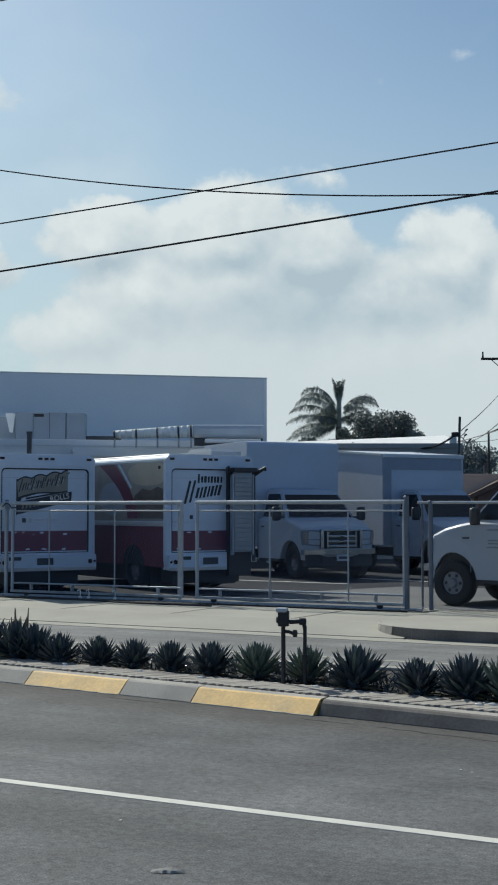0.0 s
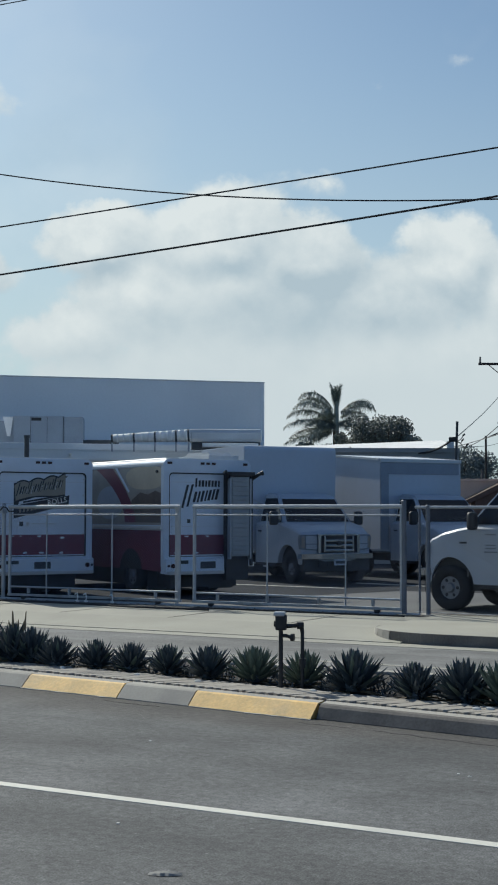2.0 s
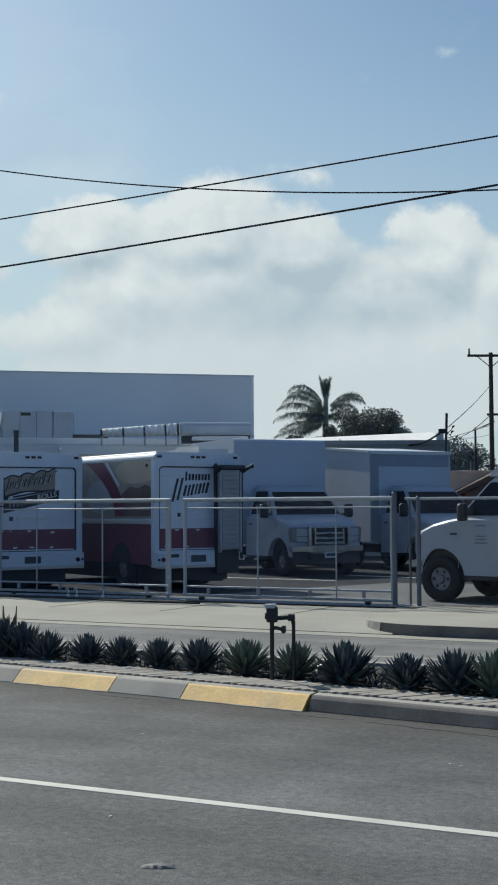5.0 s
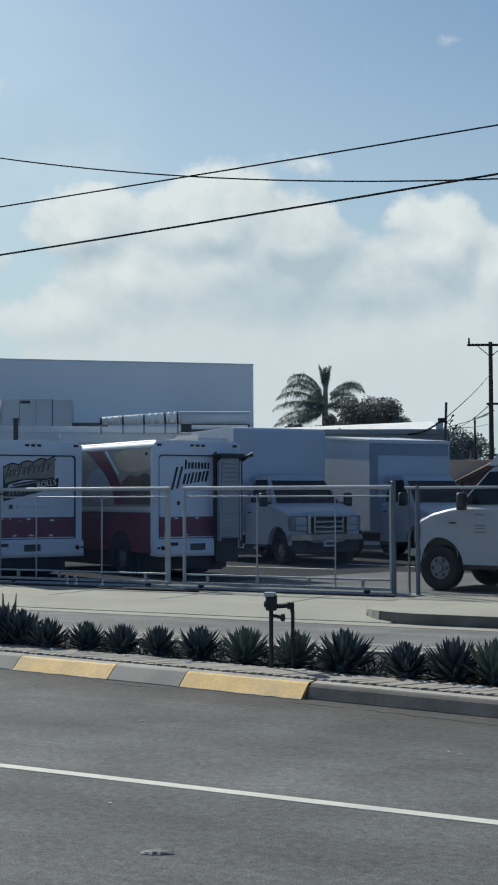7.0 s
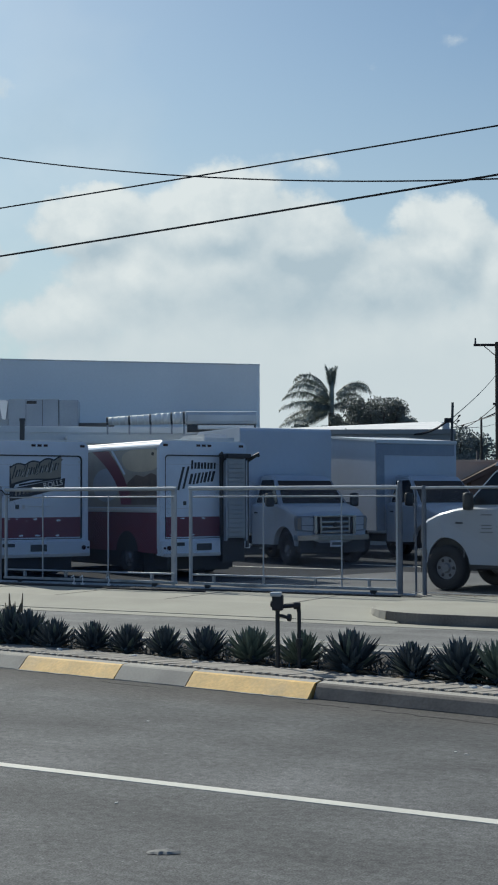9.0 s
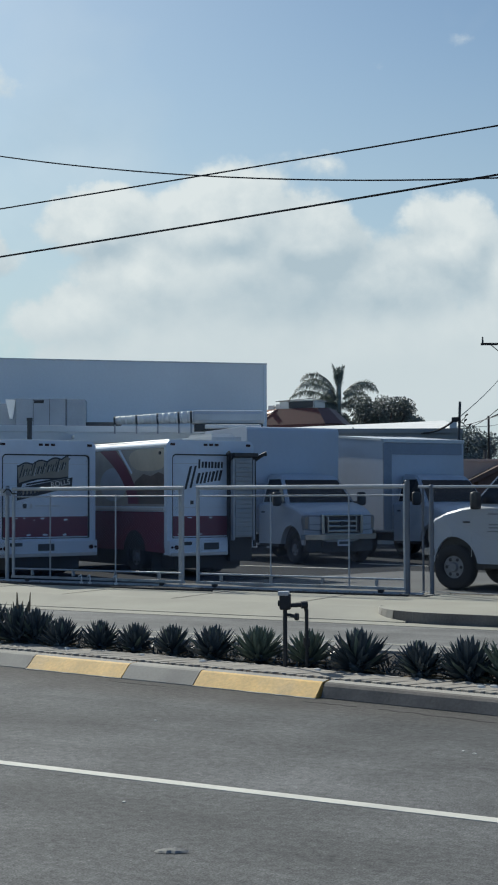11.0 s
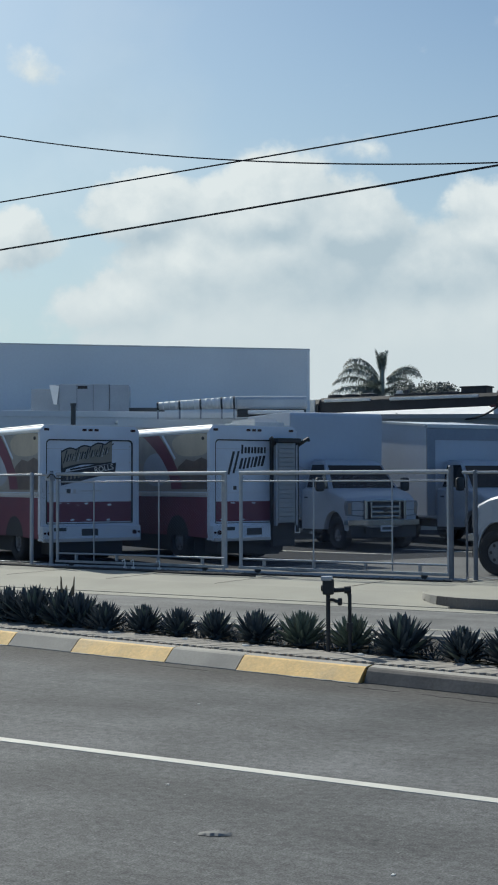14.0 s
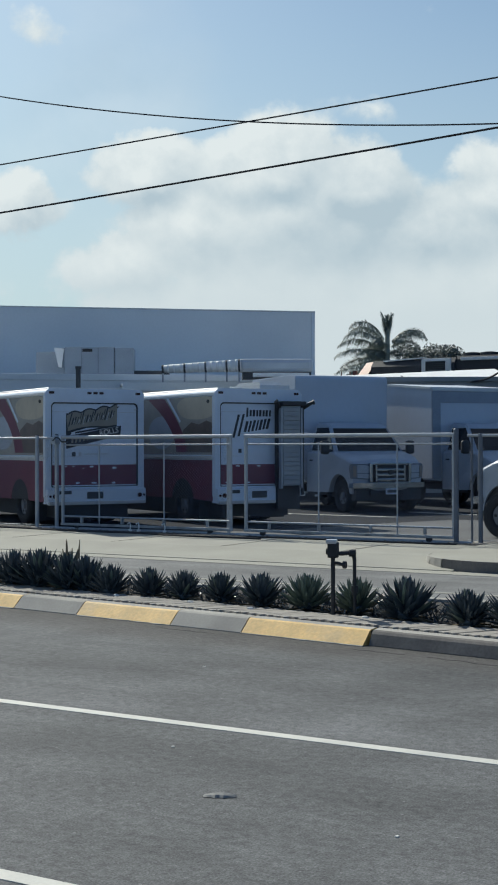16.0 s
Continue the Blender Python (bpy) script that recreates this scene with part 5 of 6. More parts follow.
def service_mast():
    m = empty("service_mast", pose(-15.9, 43.3, 3.95), "leaning electrical service mast with drooping black cables", "mast")
    part("pipe", rod(bmesh.new(), (-0.10, 0, -3.85), (0.08, 0, 0.98), 0.045, 10), CABLE_OLD, m)
    part("weatherhead", bx(bmesh.new(), -0.20, 0.08, -0.09, 0.09, 0.30, 0.46, 0.04), CABLE, m)
    part("drop_cable", tube([(-0.1 - 0.12 * i, -0.05, 0.36 - 0.42 * (1 - (1 - i / 10) ** 2.2)) for i in range(11)], 0.035, 6), CABLE, m, "thick drooping black cable")
    for k, (dx, dz) in enumerate(((0.30, 0.22), (0.42, -0.12), (0.26, 0.05))):
        part("lead", tube([(0, 0, 0.36), (dx * 0.4, 0, 0.28 + dz * 0.2), (dx * 0.8, 0, 0.2 + dz), (dx, 0, 0.3 + dz)], 0.014, 6), CABLE, m)
        part("insulator", rod(bmesh.new(), (dx - 0.03, 0, 0.28 + dz), (dx + 0.05, 0, 0.33 + dz), 0.03, 8), CABLE, m)


service_mast()


def utility_pole(x, y, h, r, arm, label):
    p = empty("utility_pole", pose(x, y, 0.0, 0, 0, 29), label, "utility pole")
    part("shaft", rod(bmesh.new(), (0, 0, -0.2), (0, 0, h), r, 12, r * 0.7), WOOD_POLE, p)
    if arm:
        a = part("crossarm", bx(bmesh.new(), -arm, arm, -0.06, 0.06, h - 0.28, h - 0.12, 0.01), WOOD_POLE, p)
        for s in (-1, 1):
            part("brace", rod(bmesh.new(), (s * arm * 0.55, 0, h - 0.28), (s * 0.05, 0, h - 0.95), 0.03, 6), WOOD_POLE, p)
            part("insulator", rod(bmesh.new(), (s * (arm - 0.12), 0, h - 0.12), (s * (arm - 0.12), 0, h + 0.28), 0.07, 8, 0.05), CABLE_OLD, a)
        part("lower_arm", bx(bmesh.new(), -0.3, 0.7, -0.05, 0.05, h - 4.2, h - 4.05, 0.01), WOOD_POLE, p)
        part("transformer_bracket", bx(bmesh.new(), -0.5, 0.6, -0.08, 0.08, h - 7.6, h - 7.45, 0.01), CABLE_OLD, p)
    else:
        part("lamp_arm", rod(bmesh.new(), (0, 0, h - 0.2), (1.6, 0, h + 0.5), 0.05), CABLE_OLD, p)
    return p


utility_pole(-28.5, 86.6, 12.0, 0.19, 1.55, "dark wooden utility pole with a crossarm")
utility_pole(-36.1, 105.5, 8.2, 0.12, 0, "thin far lamp pole with a short arm")


def overhead_wire(z_of, y_of, x0, x1, r, label, material=CABLE):
    pts = [(x0 + (x1 - x0) * i / 60, y_of(x0 + (x1 - x0) * i / 60), z_of(x0 + (x1 - x0) * i / 60)) for i in range(61)]
    w = part("overhead_wire", tube(pts, r, 6), material)
    tagged(w, label, "wire", "overhead wires")


overhead_wire(lambda x: 6.80 + 0.0265 * (x + 9.95) + 0.0004 * (x + 9.95) ** 2, lambda x: 18.0, -45, 25, 0.012, "thin black overhead wire along the street")
overhead_wire(lambda x: 6.05 + 0.042 * (x + 9.95) + 0.0005 * (x + 9.95) ** 2, lambda x: 18.0, -45, 25, 0.016, "thick black overhead cable along the street")
overhead_wire(lambda x: 9.89 - 0.1525 * (x + 16.6) + 0.0053 * (x + 16.6) ** 2, lambda x: 30.0, -42, 6, 0.019, "sagging black overhead wire", CABLE)
for dz, sl in ((0.0, -0.05), (-0.06, -0.035)):
    overhead_wire(lambda x: 10.61 + dz + sl * (x + 14.58), lambda x: 18.0, -45, 25, 0.009, "fine overhead wire high above the street", CABLE_OLD)
for (xa, ya, za), (xb, yb, zb), r in (((-15.85, 43.3, 4.4), (-28.5, 86.6, 9.9), 0.018), ((-28.5, 86.6, 7.9), (-44, 120, 8.0), 0.03), ((-28.5, 86.6, 7.2), (-46, 110, 7.4), 0.03), ((-28.5, 86.6, 6.6), (-15.9, 43.3, 4.1), 0.012)):
    pts = [(xa + (xb - xa) * i / 20, ya + (yb - ya) * i / 20, za + (zb - za) * i / 20 - 0.6 * math.sin(math.pi * i / 20) * (0.2 if r < 0.03 else 0.8)) for i in range(21)]
    w = part("service_wire", tube(pts, r, 5), CABLE_OLD)
    tagged(w, "grey service wire strung from the wooden pole", "wire", "overhead wires")


# ---- planting ----
LEAF = mat("agave_leaf", (0.056, 0.072, 0.082), 0.24, var=0.25, scale=6, fine=30, per_piece=0.3)
LEAF_PALE = mat("agave_leaf_green", (0.11, 0.14, 0.11), 0.42, var=0.25, scale=6, fine=30, per_piece=0.3)
DRY = mat("dry_leaf", (0.20, 0.15, 0.09), 0.8, var=0.3, scale=8, per_piece=0.3)
PEBBLE = mat("pale_pebble", (0.6, 0.6, 0.57), 0.7)


def leaf_mesh(name, length, width, bend, material):
    """A channelled, tapering blade along +x that lifts at its tip."""
    me = bpy.data.meshes.new(name)
    verts, faces = [], []
    n = 6
    for i in range(n + 1):
        t = i / n
        w = width * (0.55 + 1.5 * t * (1 - t)) * (1 - t ** 4) + 0.0015
        x, z = length * t, bend * t * t
        verts += [(x, -w / 2, z + 0.22 * w), (x, 0, z - 0.10 * w), (x, w / 2, z + 0.22 * w), (x, 0, z - 0.10 * w - 0.012 * (1 - t))]
    for i in range(n):
        a, b = 4 * i, 4 * i + 4
        faces += [(a, b, b + 1, a + 1), (a + 1, b + 1, b + 2, a + 2), (a, a + 3, b + 3, b), (a + 2, b + 2, b + 3, a + 3)]
    faces.append((4 * n, 4 * n + 3, 4 * n + 2, 4 * n + 1))
    me.from_pydata(verts, [], faces)
    me.materials.append(material)
    return me


BLADES = [leaf_mesh("leaf", 0.30, 0.052, 0.05, LEAF), leaf_mesh("leaf", 0.30, 0.062, 0.03, LEAF), leaf_mesh("leaf", 0.30, 0.046, 0.075, LEAF), leaf_mesh("leaf", 0.30, 0.05, 0.05, LEAF_PALE), leaf_mesh("leaf", 0.30, 0.03, -0.05, DRY)]


def agave(x, y, width, height, rnd, pale=False, label="dark green agave with stiff pointed leaves in the median bed"):
    a = empty("agave", pose(x, y, 0.118), label, "agave", "agaves in the median")
    core = bmesh.new()
    bmesh.ops.create_icosphere(core, subdivisions=2, radius=0.5, matrix=Matrix.Translation((0, 0, height * 0.22)) @ Matrix.Diagonal((width * 0.35, width * 0.35, height * 0.5, 1)))
    part("heart", core, LEAF, a)
    n = 96
    for k in range(n):
        t = (k + 0.5) / n
        elev = 86 - 84 * t ** 0.85 + rnd.uniform(-6, 6)
        az = k * 137.5 + rnd.uniform(-12, 12)
        reach = ((math.cos(radians(elev)) / (width * 0.5)) ** 3 + (math.sin(radians(elev)) / height) ** 3) ** (-1 / 3)
        s = reach / 0.30 * rnd.uniform(0.92, 1.10)
        me = BLADES[4] if t > 0.93 else (BLADES[3] if pale or rnd.random() < 0.12 else rnd.choice(BLADES[:3]))
        leaf = new("leaf", me)
        leaf.parent = a
        wide = rnd.uniform(0.85, 1.15) * width / 0.47
        leaf.matrix_basis = Matrix.Translation((0, 0, 0.025 + 0.06 * (1 - t))) @ Matrix.Rotation(radians(az), 4, "Z") @ Matrix.Rotation(radians(-elev), 4, "Y") @ Matrix.Diagonal((s, wide, s, 1))
    return a


rnd = random.Random(7)
for i, (x, y, w, h) in enumerate(((-11.6, 12.3, 0.55, 0.45), (-11.05, 12.15, 0.5, 0.40), (-10.5, 12.08, 0.50, 0.42), (-10.09, 12.05, 0.56, 0.46), (-9.62, 11.98, 0.50, 0.46), (-9.40, 12.02, 0.46, 0.40), (-8.93, 11.86, 0.40, 0.32), (-8.43, 11.90, 0.40, 0.30),
                                 (-7.97, 11.88, 0.38, 0.29), (-7.45, 11.80, 0.38, 0.30), (-6.92, 11.72, 0.44, 0.33), (-6.39, 11.72, 0.46, 0.35), (-5.82, 11.70, 0.44, 0.34), (-5.21, 11.50, 0.54, 0.40), (-4.53, 11.36, 0.44, 0.32), (-4.06, 11.34, 0.50, 0.38), (-3.70, 11.36, 0.50, 0.40), (-3.2, 11.30, 0.5, 0.4))):
    pale = i in (11, 12, 16)
    agave(x - 0.09, y + 0.17, w * 1.36, h * 0.76, rnd, pale, "grey-green agave with thin upright leaves in the median bed" if pale else "dark green agave with stiff pointed leaves in the median bed")


def flower_stalk():
    f = empty("dry_flower_stalk", pose(-9.72, 12.22, 0.12), "dry brown flower stalk above the agaves", "flower stalk")
    for k in range(9):
        a = k * 0.7
        part("stem", rod(bmesh.new(), (0.03 * math.cos(a), 0.03 * math.sin(a), 0), (0.10 * math.cos(a), 0.10 * math.sin(a), 0.45 + 0.12 * math.sin(k * 2.1)), 0.006, 5, 0.003), DRY, f)
        part("seed_head", rod(bmesh.new(), (0.085 * math.cos(a), 0.085 * math.sin(a), 0.36), (0.10 * math.cos(a), 0.10 * math.sin(a), 0.47 + 0.12 * math.sin(k * 2.1)), 0.016, 6, 0.004), DRY, f)


flower_stalk()


def ground_cover():
    bm = bmesh.new()
    r2 = random.Random(3)
    for k in range(2600):
        x = r2.uniform(-13, -1.5)
        y = med_front(x) + r2.uniform(0.85, 1.7)
        z = 0.118
        h, a = r2.uniform(0.03, 0.13), r2.uniform(0, 6.28)
        dx, dy = 0.012 * math.cos(a), 0.012 * math.sin(a)
        lx, ly = r2.uniform(-0.05, 0.05), r2.uniform(-0.05, 0.05)
        bm.faces.new([bm.verts.new(c) for c in ((x - dx, y - dy, z), (x + dx, y + dy, z), (x + lx + dx * 0.6, y + ly, z + h * 0.7), (x + lx * 1.4, y + ly * 1.4, z + h))])
    g = part("ground_cover", bm, LEAF)
    tagged(g, "low dark ground cover between the agaves", "ground cover", kind="stuff")


ground_cover()


def pebbles():
    r2 = random.Random(5)
    for x, y in ((-8.75, 11.78), (-7.72, 11.66), (-3.88, 11.05), (-3.78, 11.10), (-5.6, 11.42), (-6.9, 11.5)):
        p_ = bmesh.new()
        bmesh.ops.create_icosphere(p_, subdivisions=2, radius=0.032, matrix=Matrix.Diagonal((1.3, 0.9, 0.7, 1)))
        for v in p_.verts:
            v.co *= 1 + 0.2 * noise.noise(v.co * 40)
        o = part("stone", p_, PEBBLE)
        o.matrix_basis = pose(x, y, 0.15)
        tagged(o, "small pale stone lying in the bed", "stone", "stones in the bed")


pebbles()


def valve_stand():
    IRON = mat("dark_iron_pipe", (0.035, 0.036, 0.038), 0.5, 0.4, var=0.2, scale=10)
    v = empty("irrigation_valve", pose(-6.0, 11.53, 0.09, 0, 0, 20), "dark iron irrigation valve on two standpipes in the median", "valve")
    part("riser", rod(bmesh.new(), (0, 0, -0.05), (0, 0, 0.62), 0.021, 12), IRON, v)
    part("riser", rod(bmesh.new(), (0.20, 0.06, -0.05), (0.20, 0.06, 0.60), 0.018, 12), IRON, v)
    part("union", rod(bmesh.new(), (0.20, 0.06, 0.27), (0.20, 0.06, 0.33), 0.034, 8), IRON, v)
    part("union", rod(bmesh.new(), (0.20, 0.06, 0.24), (0.20, 0.06, 0.27), 0.029, 12), IRON, v)
    bd = part("valve_body", bx(bmesh.new(), -0.05, 0.055, -0.05, 0.05, 0.60, 0.75, 0.02), IRON, v, "squat dark valve body")
    part("bonnet", bx(bmesh.new(), -0.065, 0.04, -0.055, 0.055, 0.735, 0.775, 0.012), DUCT, bd, "pale bonnet plate")
    part("flange", rod(bmesh.new(), (-0.065, 0, 0.66), (-0.045, 0, 0.66), 0.03, 10), IRON, bd)
    part("crossover", tube([(0.02, 0.0, 0.64), (0.10, 0.03, 0.64), (0.16, 0.05, 0.645), (0.19, 0.058, 0.63), (0.20, 0.06, 0.58)], 0.021, 10), IRON, v)
    part("elbow", rod(bmesh.new(), (0.15, 0.045, 0.642), (0.21, 0.062, 0.642), 0.034, 10), IRON, v)
    part("spigot", tube([(0, 0, 0.55), (0.05, -0.01, 0.55), (0.10, -0.02, 0.535)], 0.016, 8), IRON, v)
    part("handle", rod(bmesh.new(), (0.10, -0.02, 0.535), (0.13, -0.025, 0.535), 0.035, 12), IRON, v, "round dark tap handle")


valve_stand()


# ---- street litter and marks ----
def scrap_mesh():
    """A crushed, curled scrap with a ragged edge."""
    bm = bmesh.new()
    rings = []
    for i in range(9):
        t = i / 8
        x = -0.085 + 0.17 * t
        w = 0.030 * math.sin(math.pi * (0.12 + 0.78 * t)) * (1 + 0.2 * math.sin(i * 2.7))
        lift = 0.003 + 0.010 * math.sin(math.pi * t)
        rings.append([bm.verts.new(q) for q in ((x, -w, 0.001), (x, w * 0.8, 0.003), (x + 0.005, w * 0.4, lift + 0.006), (x, -w * 0.5, lift))])
    for a, b in zip(rings, rings[1:]):
        for k in range(4):
            bm.faces.new((a[k], a[(k + 1) % 4], b[(k + 1) % 4], b[k]))
    bm.faces.new(rings[0][::-1])
    bm.faces.new(rings[-1])
    bmesh.ops.recalc_face_normals(bm, faces=bm.faces)
    return bm


def litter():
    scrap = part("flattened_scrap", scrap_mesh(), mat("grey_scrap", (0.20, 0.20, 0.19), 0.7, var=0.3, scale=12))
    scrap.matrix_basis = pose(-3.66, 5.78, 0.002, 0, 0, 24)
    tagged(scrap, "flattened grey scrap lying on the asphalt", "litter")
    r2 = random.Random(11)
    for k, (x, y) in enumerate(((-12.9, 16.4), (-3.3, 9.0), (-3.2, 8.95), (-5.9, 9.1), (-2.6, 5.6), (-4.5, 6.6), (-1.9, 6.9))):
        o = part("paper_scrap", bx(bmesh.new(), -0.05 if k == 0 else -0.012, 0.05 if k == 0 else 0.012, -0.008, 0.008, 0, 0.02 if k == 0 else 0.005, 0.002), PEBBLE)
        o.matrix_basis = pose(x, y, 0.0, 0, 0, r2.uniform(0, 180))
        tagged(o, "small pale scrap of litter on the road", "litter", "litter")


litter()


# ---- trees ----
BARK = mat("bark", (0.10, 0.085, 0.07), 0.95, var=0.3, scale=5, fine=30, bump=0.6)
# leaf greens paled and greyed, with the distance haze put into them
PALM = mat("hazed_palm_leaf", (0.27, 0.295, 0.25), 0.55, var=0.3, scale=2, per_piece=0.35)
FOLIAGE = mat("hazed_tree_foliage", (0.15, 0.175, 0.15), 0.6, var=0.3, scale=1.5, per_piece=0.4)
FOLIAGE_FAR = mat("hazed_far_foliage", (0.19, 0.215, 0.20), 0.8, var=0.3, scale=1.0, per_piece=0.4)


def palm(x, y, h, rnd):
    """Queen palm; its fronds fan mostly to the two sides, heavier and lower on one."""
    t = empty("palm_tree", pose(x, y, 0), "tall queen palm with arching feathery fronds", "palm tree")
    part("trunk", rod(bmesh.new(), (0, 0, -0.2), (0, 0, h + 0.3), 0.27, 12, 0.22), BARK, t)
    part("crownshaft", rod(bmesh.new(), (0, 0, h + 0.2), (0.05, 0, h + 2.5), 0.22, 10, 0.15), PALM, t, "pale smooth crownshaft")
    part("spear_leaf", rod(bmesh.new(), (0.05, 0, h + 2.4), (0.0, 0, h + 3.5), 0.12, 8, 0.03), PALM, t, "upright bundle of unopened fronds")
    LEFT, RIGHT = 208, 28
    # heading, rise at the base, length, droop, height on the stem
    fronds = [(LEFT + 6, 66, 4.3, 9.5, 0.9), (LEFT - 18, 58, 4.2, 8.5, 0.8), (LEFT + 22, 44, 4.3, 7.5, 0.7), (LEFT - 8, 34, 4.4, 6.4, 0.5), (LEFT + 14, 16, 4.6, 5.4, 0.3), (LEFT - 26, 6, 4.4, 5.0, 0.1),
              (LEFT + 40, 20, 3.6, 6.0, 0.2), (LEFT - 44, 28, 3.4, 6.5, 0.4), (LEFT + 60, 40, 3.0, 7.0, 0.6), (LEFT - 64, 40, 3.0, 7.0, 0.6), (LEFT, -6, 4.4, 4.0, 0.0), (LEFT + 30, -10, 3.8, 3.8, 0.0), (LEFT - 34, -14, 3.4, 3.5, 0.0),
              (RIGHT + 4, 50, 3.7, 8.6, 0.9), (RIGHT - 14, 42, 3.7, 8.0, 0.8), (RIGHT + 26, 34, 3.2, 7.4, 0.7), (RIGHT - 50, 24, 2.4, 7.0, 0.3), (RIGHT + 60, 20, 2.4, 7.0, 0.3)]
    fronds += [(LEFT + rnd.uniform(-75, 75), rnd.uniform(-20, 50), rnd.uniform(2.0, 3.2), rnd.uniform(5, 8), rnd.uniform(-0.3, 0.7)) for _ in range(9)]
    fronds += [(az, rnd.uniform(82, 89), rnd.uniform(1.2, 1.9), 6.0, 2.0) for az in range(0, 360, 30)]
    for az, el, ln, bend, up in fronds:
        az += rnd.uniform(-5, 5)
        ln *= 0.88 if up < 2 else 1.0
        bend = (el + 10 + 7 * bend) / 21 if up < 2 else 1.6
        bm = bmesh.new()
        d = Vector((math.cos(radians(az)), math.sin(radians(az)), 0))
        side = Vector((-d.y, d.x, 0))
        pts = []
        pos, e = Vector((0.03, 0, h + up + (0.45 if up < 2 else 0.0))), radians(el)
        n = 22
        for i in range(n + 1):
            pts.append(pos.copy())
            pos = pos + (d * math.cos(e) + Vector((0, 0, math.sin(e)))) * (ln / n)
            e -= radians(bend) * (0.12 + 1.75 * i / n)
        for i in range(n):
            p0, p1 = pts[i], pts[i + 1]
            w = 0.03 * (1 - i / n) + 0.01
            bm.faces.new([bm.verts.new(q) for q in (p0 - side * w, p1 - side * w, p1 + side * w, p0 + side * w)])
            if i < 3:
                continue
            size = (0.58 if up < 2 else 0.42) * math.sin(math.pi * (0.12 + 0.80 * i / n))
            for s in (-1, 1):
                m = 10 if up < 2 else 3
                for j in range(m):
                    b = p0.lerp(p1, (j + rnd.random()) / m)
                    tip = b + side * s * size * rnd.uniform(0.3, 0.75) + d * size * 0.30 + Vector((0, 0, size * rnd.uniform(-1.2, 0.35)))
                    u = (p1 - p0).normalized() * 0.016
                    bm.faces.new([bm.verts.new(q) for q in (b - u, b + u, b.lerp(tip, 0.6) + u, tip)])
        part("frond", bm, PALM, t)
    return t


def leafy_tree(x, y, h, rx, rz, rnd, leaves, size, material, label):
    t = empty("tree", pose(x, y, 0), label, "tree")
    part("trunk", rod(bmesh.new(), (0, 0, -0.2), (0, 0, h * 0.6), 0.28, 10, 0.16), BARK, t)
    for k in range(5):
        a = k * 1.3 + rnd.random()
        part("limb", rod(bmesh.new(), (0, 0, h * 0.45), (rx * 0.6 * math.cos(a), rx * 0.6 * math.sin(a), h - rz * 0.7), 0.12, 7, 0.04), BARK, t)
    lumps = [(Vector((rnd.uniform(-1, 1) * rx * 0.72, rnd.uniform(-1, 1) * rx * 0.6, h - rz * rnd.uniform(0.35, 1.7))), rnd.uniform(0.25, 0.5) * rz) for _ in range(16)]
    verts, faces = [], []
    for k in range(leaves):
        c, r = rnd.choice(lumps)
        v = Vector((rnd.gauss(0, 1), rnd.gauss(0, 1), rnd.gauss(0, 1))).normalized()
        q = c + v * r * (rnd.random() ** 0.35) * 1.25
        q.z = min(q.z, h + rnd.uniform(-0.15, 0.1))
        u = Vector((rnd.gauss(0, 1), rnd.gauss(0, 1), rnd.gauss(0, 1))).normalized() * size * rnd.uniform(0.6, 1.3)
        w = u.orthogonal().normalized() * size * 0.5
        b = len(verts)
        verts += [q - u, q + w, q + u, q - w]
        faces.append((b, b + 1, b + 2, b + 3))
    me = bpy.data.meshes.new("crown")
    me.from_pydata([tuple(v) for v in verts], [], faces)
    me.materials.append(material)
    c = new("crown", me)
    c.parent = t
    return t


palm(-40.36, 85.98, 7.30, random.Random(21))
leafy_tree(-34.2, 79.3, 7.0, 3.4, 1.0, random.Random(15), 9000, 0.085, FOLIAGE, "low spreading broadleaf tree beyond the shed")
leafy_tree(-33.5, 78.0, 7.9, 2.3, 1.5, random.Random(14), 9000, 0.085, FOLIAGE, "dark rounded broadleaf tree beyond the shed")
leafy_tree(-38.6, 79.0, 6.5, 2.3, 1.1, random.Random(5), 7000, 0.085, FOLIAGE, "dark broadleaf tree under the palm")
leafy_tree(-41.2, 114.0, 8.3, 3.4, 2.6, random.Random(6), 6500, 0.14, FOLIAGE_FAR, "hazy far tree behind the houses")
leafy_tree(-36.0, 118.0, 6.9, 4.0, 2.4, random.Random(8), 6500, 0.14, FOLIAGE_FAR, "hazy far tree behind the houses")
leafy_tree(-31.0, 120.0, 6.8, 4.0, 2.4, random.Random(9), 6500, 0.14, FOLIAGE_FAR, "hazy far tree behind the houses")

TAN = mat("tan_stucco", (0.60, 0.45, 0.36), 0.9, var=0.1, scale=1.0)
BROWN_ROOF = mat("brown_shingle", (0.13, 0.085, 0.07), 0.9, var=0.25, scale=2, fine=12, bump=0.4)
building("house", pose(-25.2, 68.4, 0, 0, 0, 29), [
    ("wall", box(0, 7.0, 0, 5.0, 0, 3.55), TAN, "tan stucco wall"),
    ("parapet", bx(bmesh.new(), -0.05, 7.05, -0.05, 5.05, 3.55, 3.70, 0.02), TAN, ""),
    ("lean_to_roof", prism([(0.4, 2.55), (4.6, 4.6), (4.6, 4.3), (0.6, 2.40)], "y", -1.6, -0.05), BROWN_ROOF, "brown sloping shingle roof"),
    ("lean_to_wall", prism([(0.9, 0), (4.4, 0), (4.4, 4.2), (0.9, 2.5)], "y", -1.4, -0.06), BROWN_ROOF, ""),
    ("chimney", bx(bmesh.new(), 1.5, 1.62, 0.2, 0.32, 3.7, 4.2, 0.01), CABLE_OLD, ""),
], "tan stucco house with a brown sloping roof")

# ---- railway ----
TRACK_Y, RAIL_Z = 57.0, 1.22
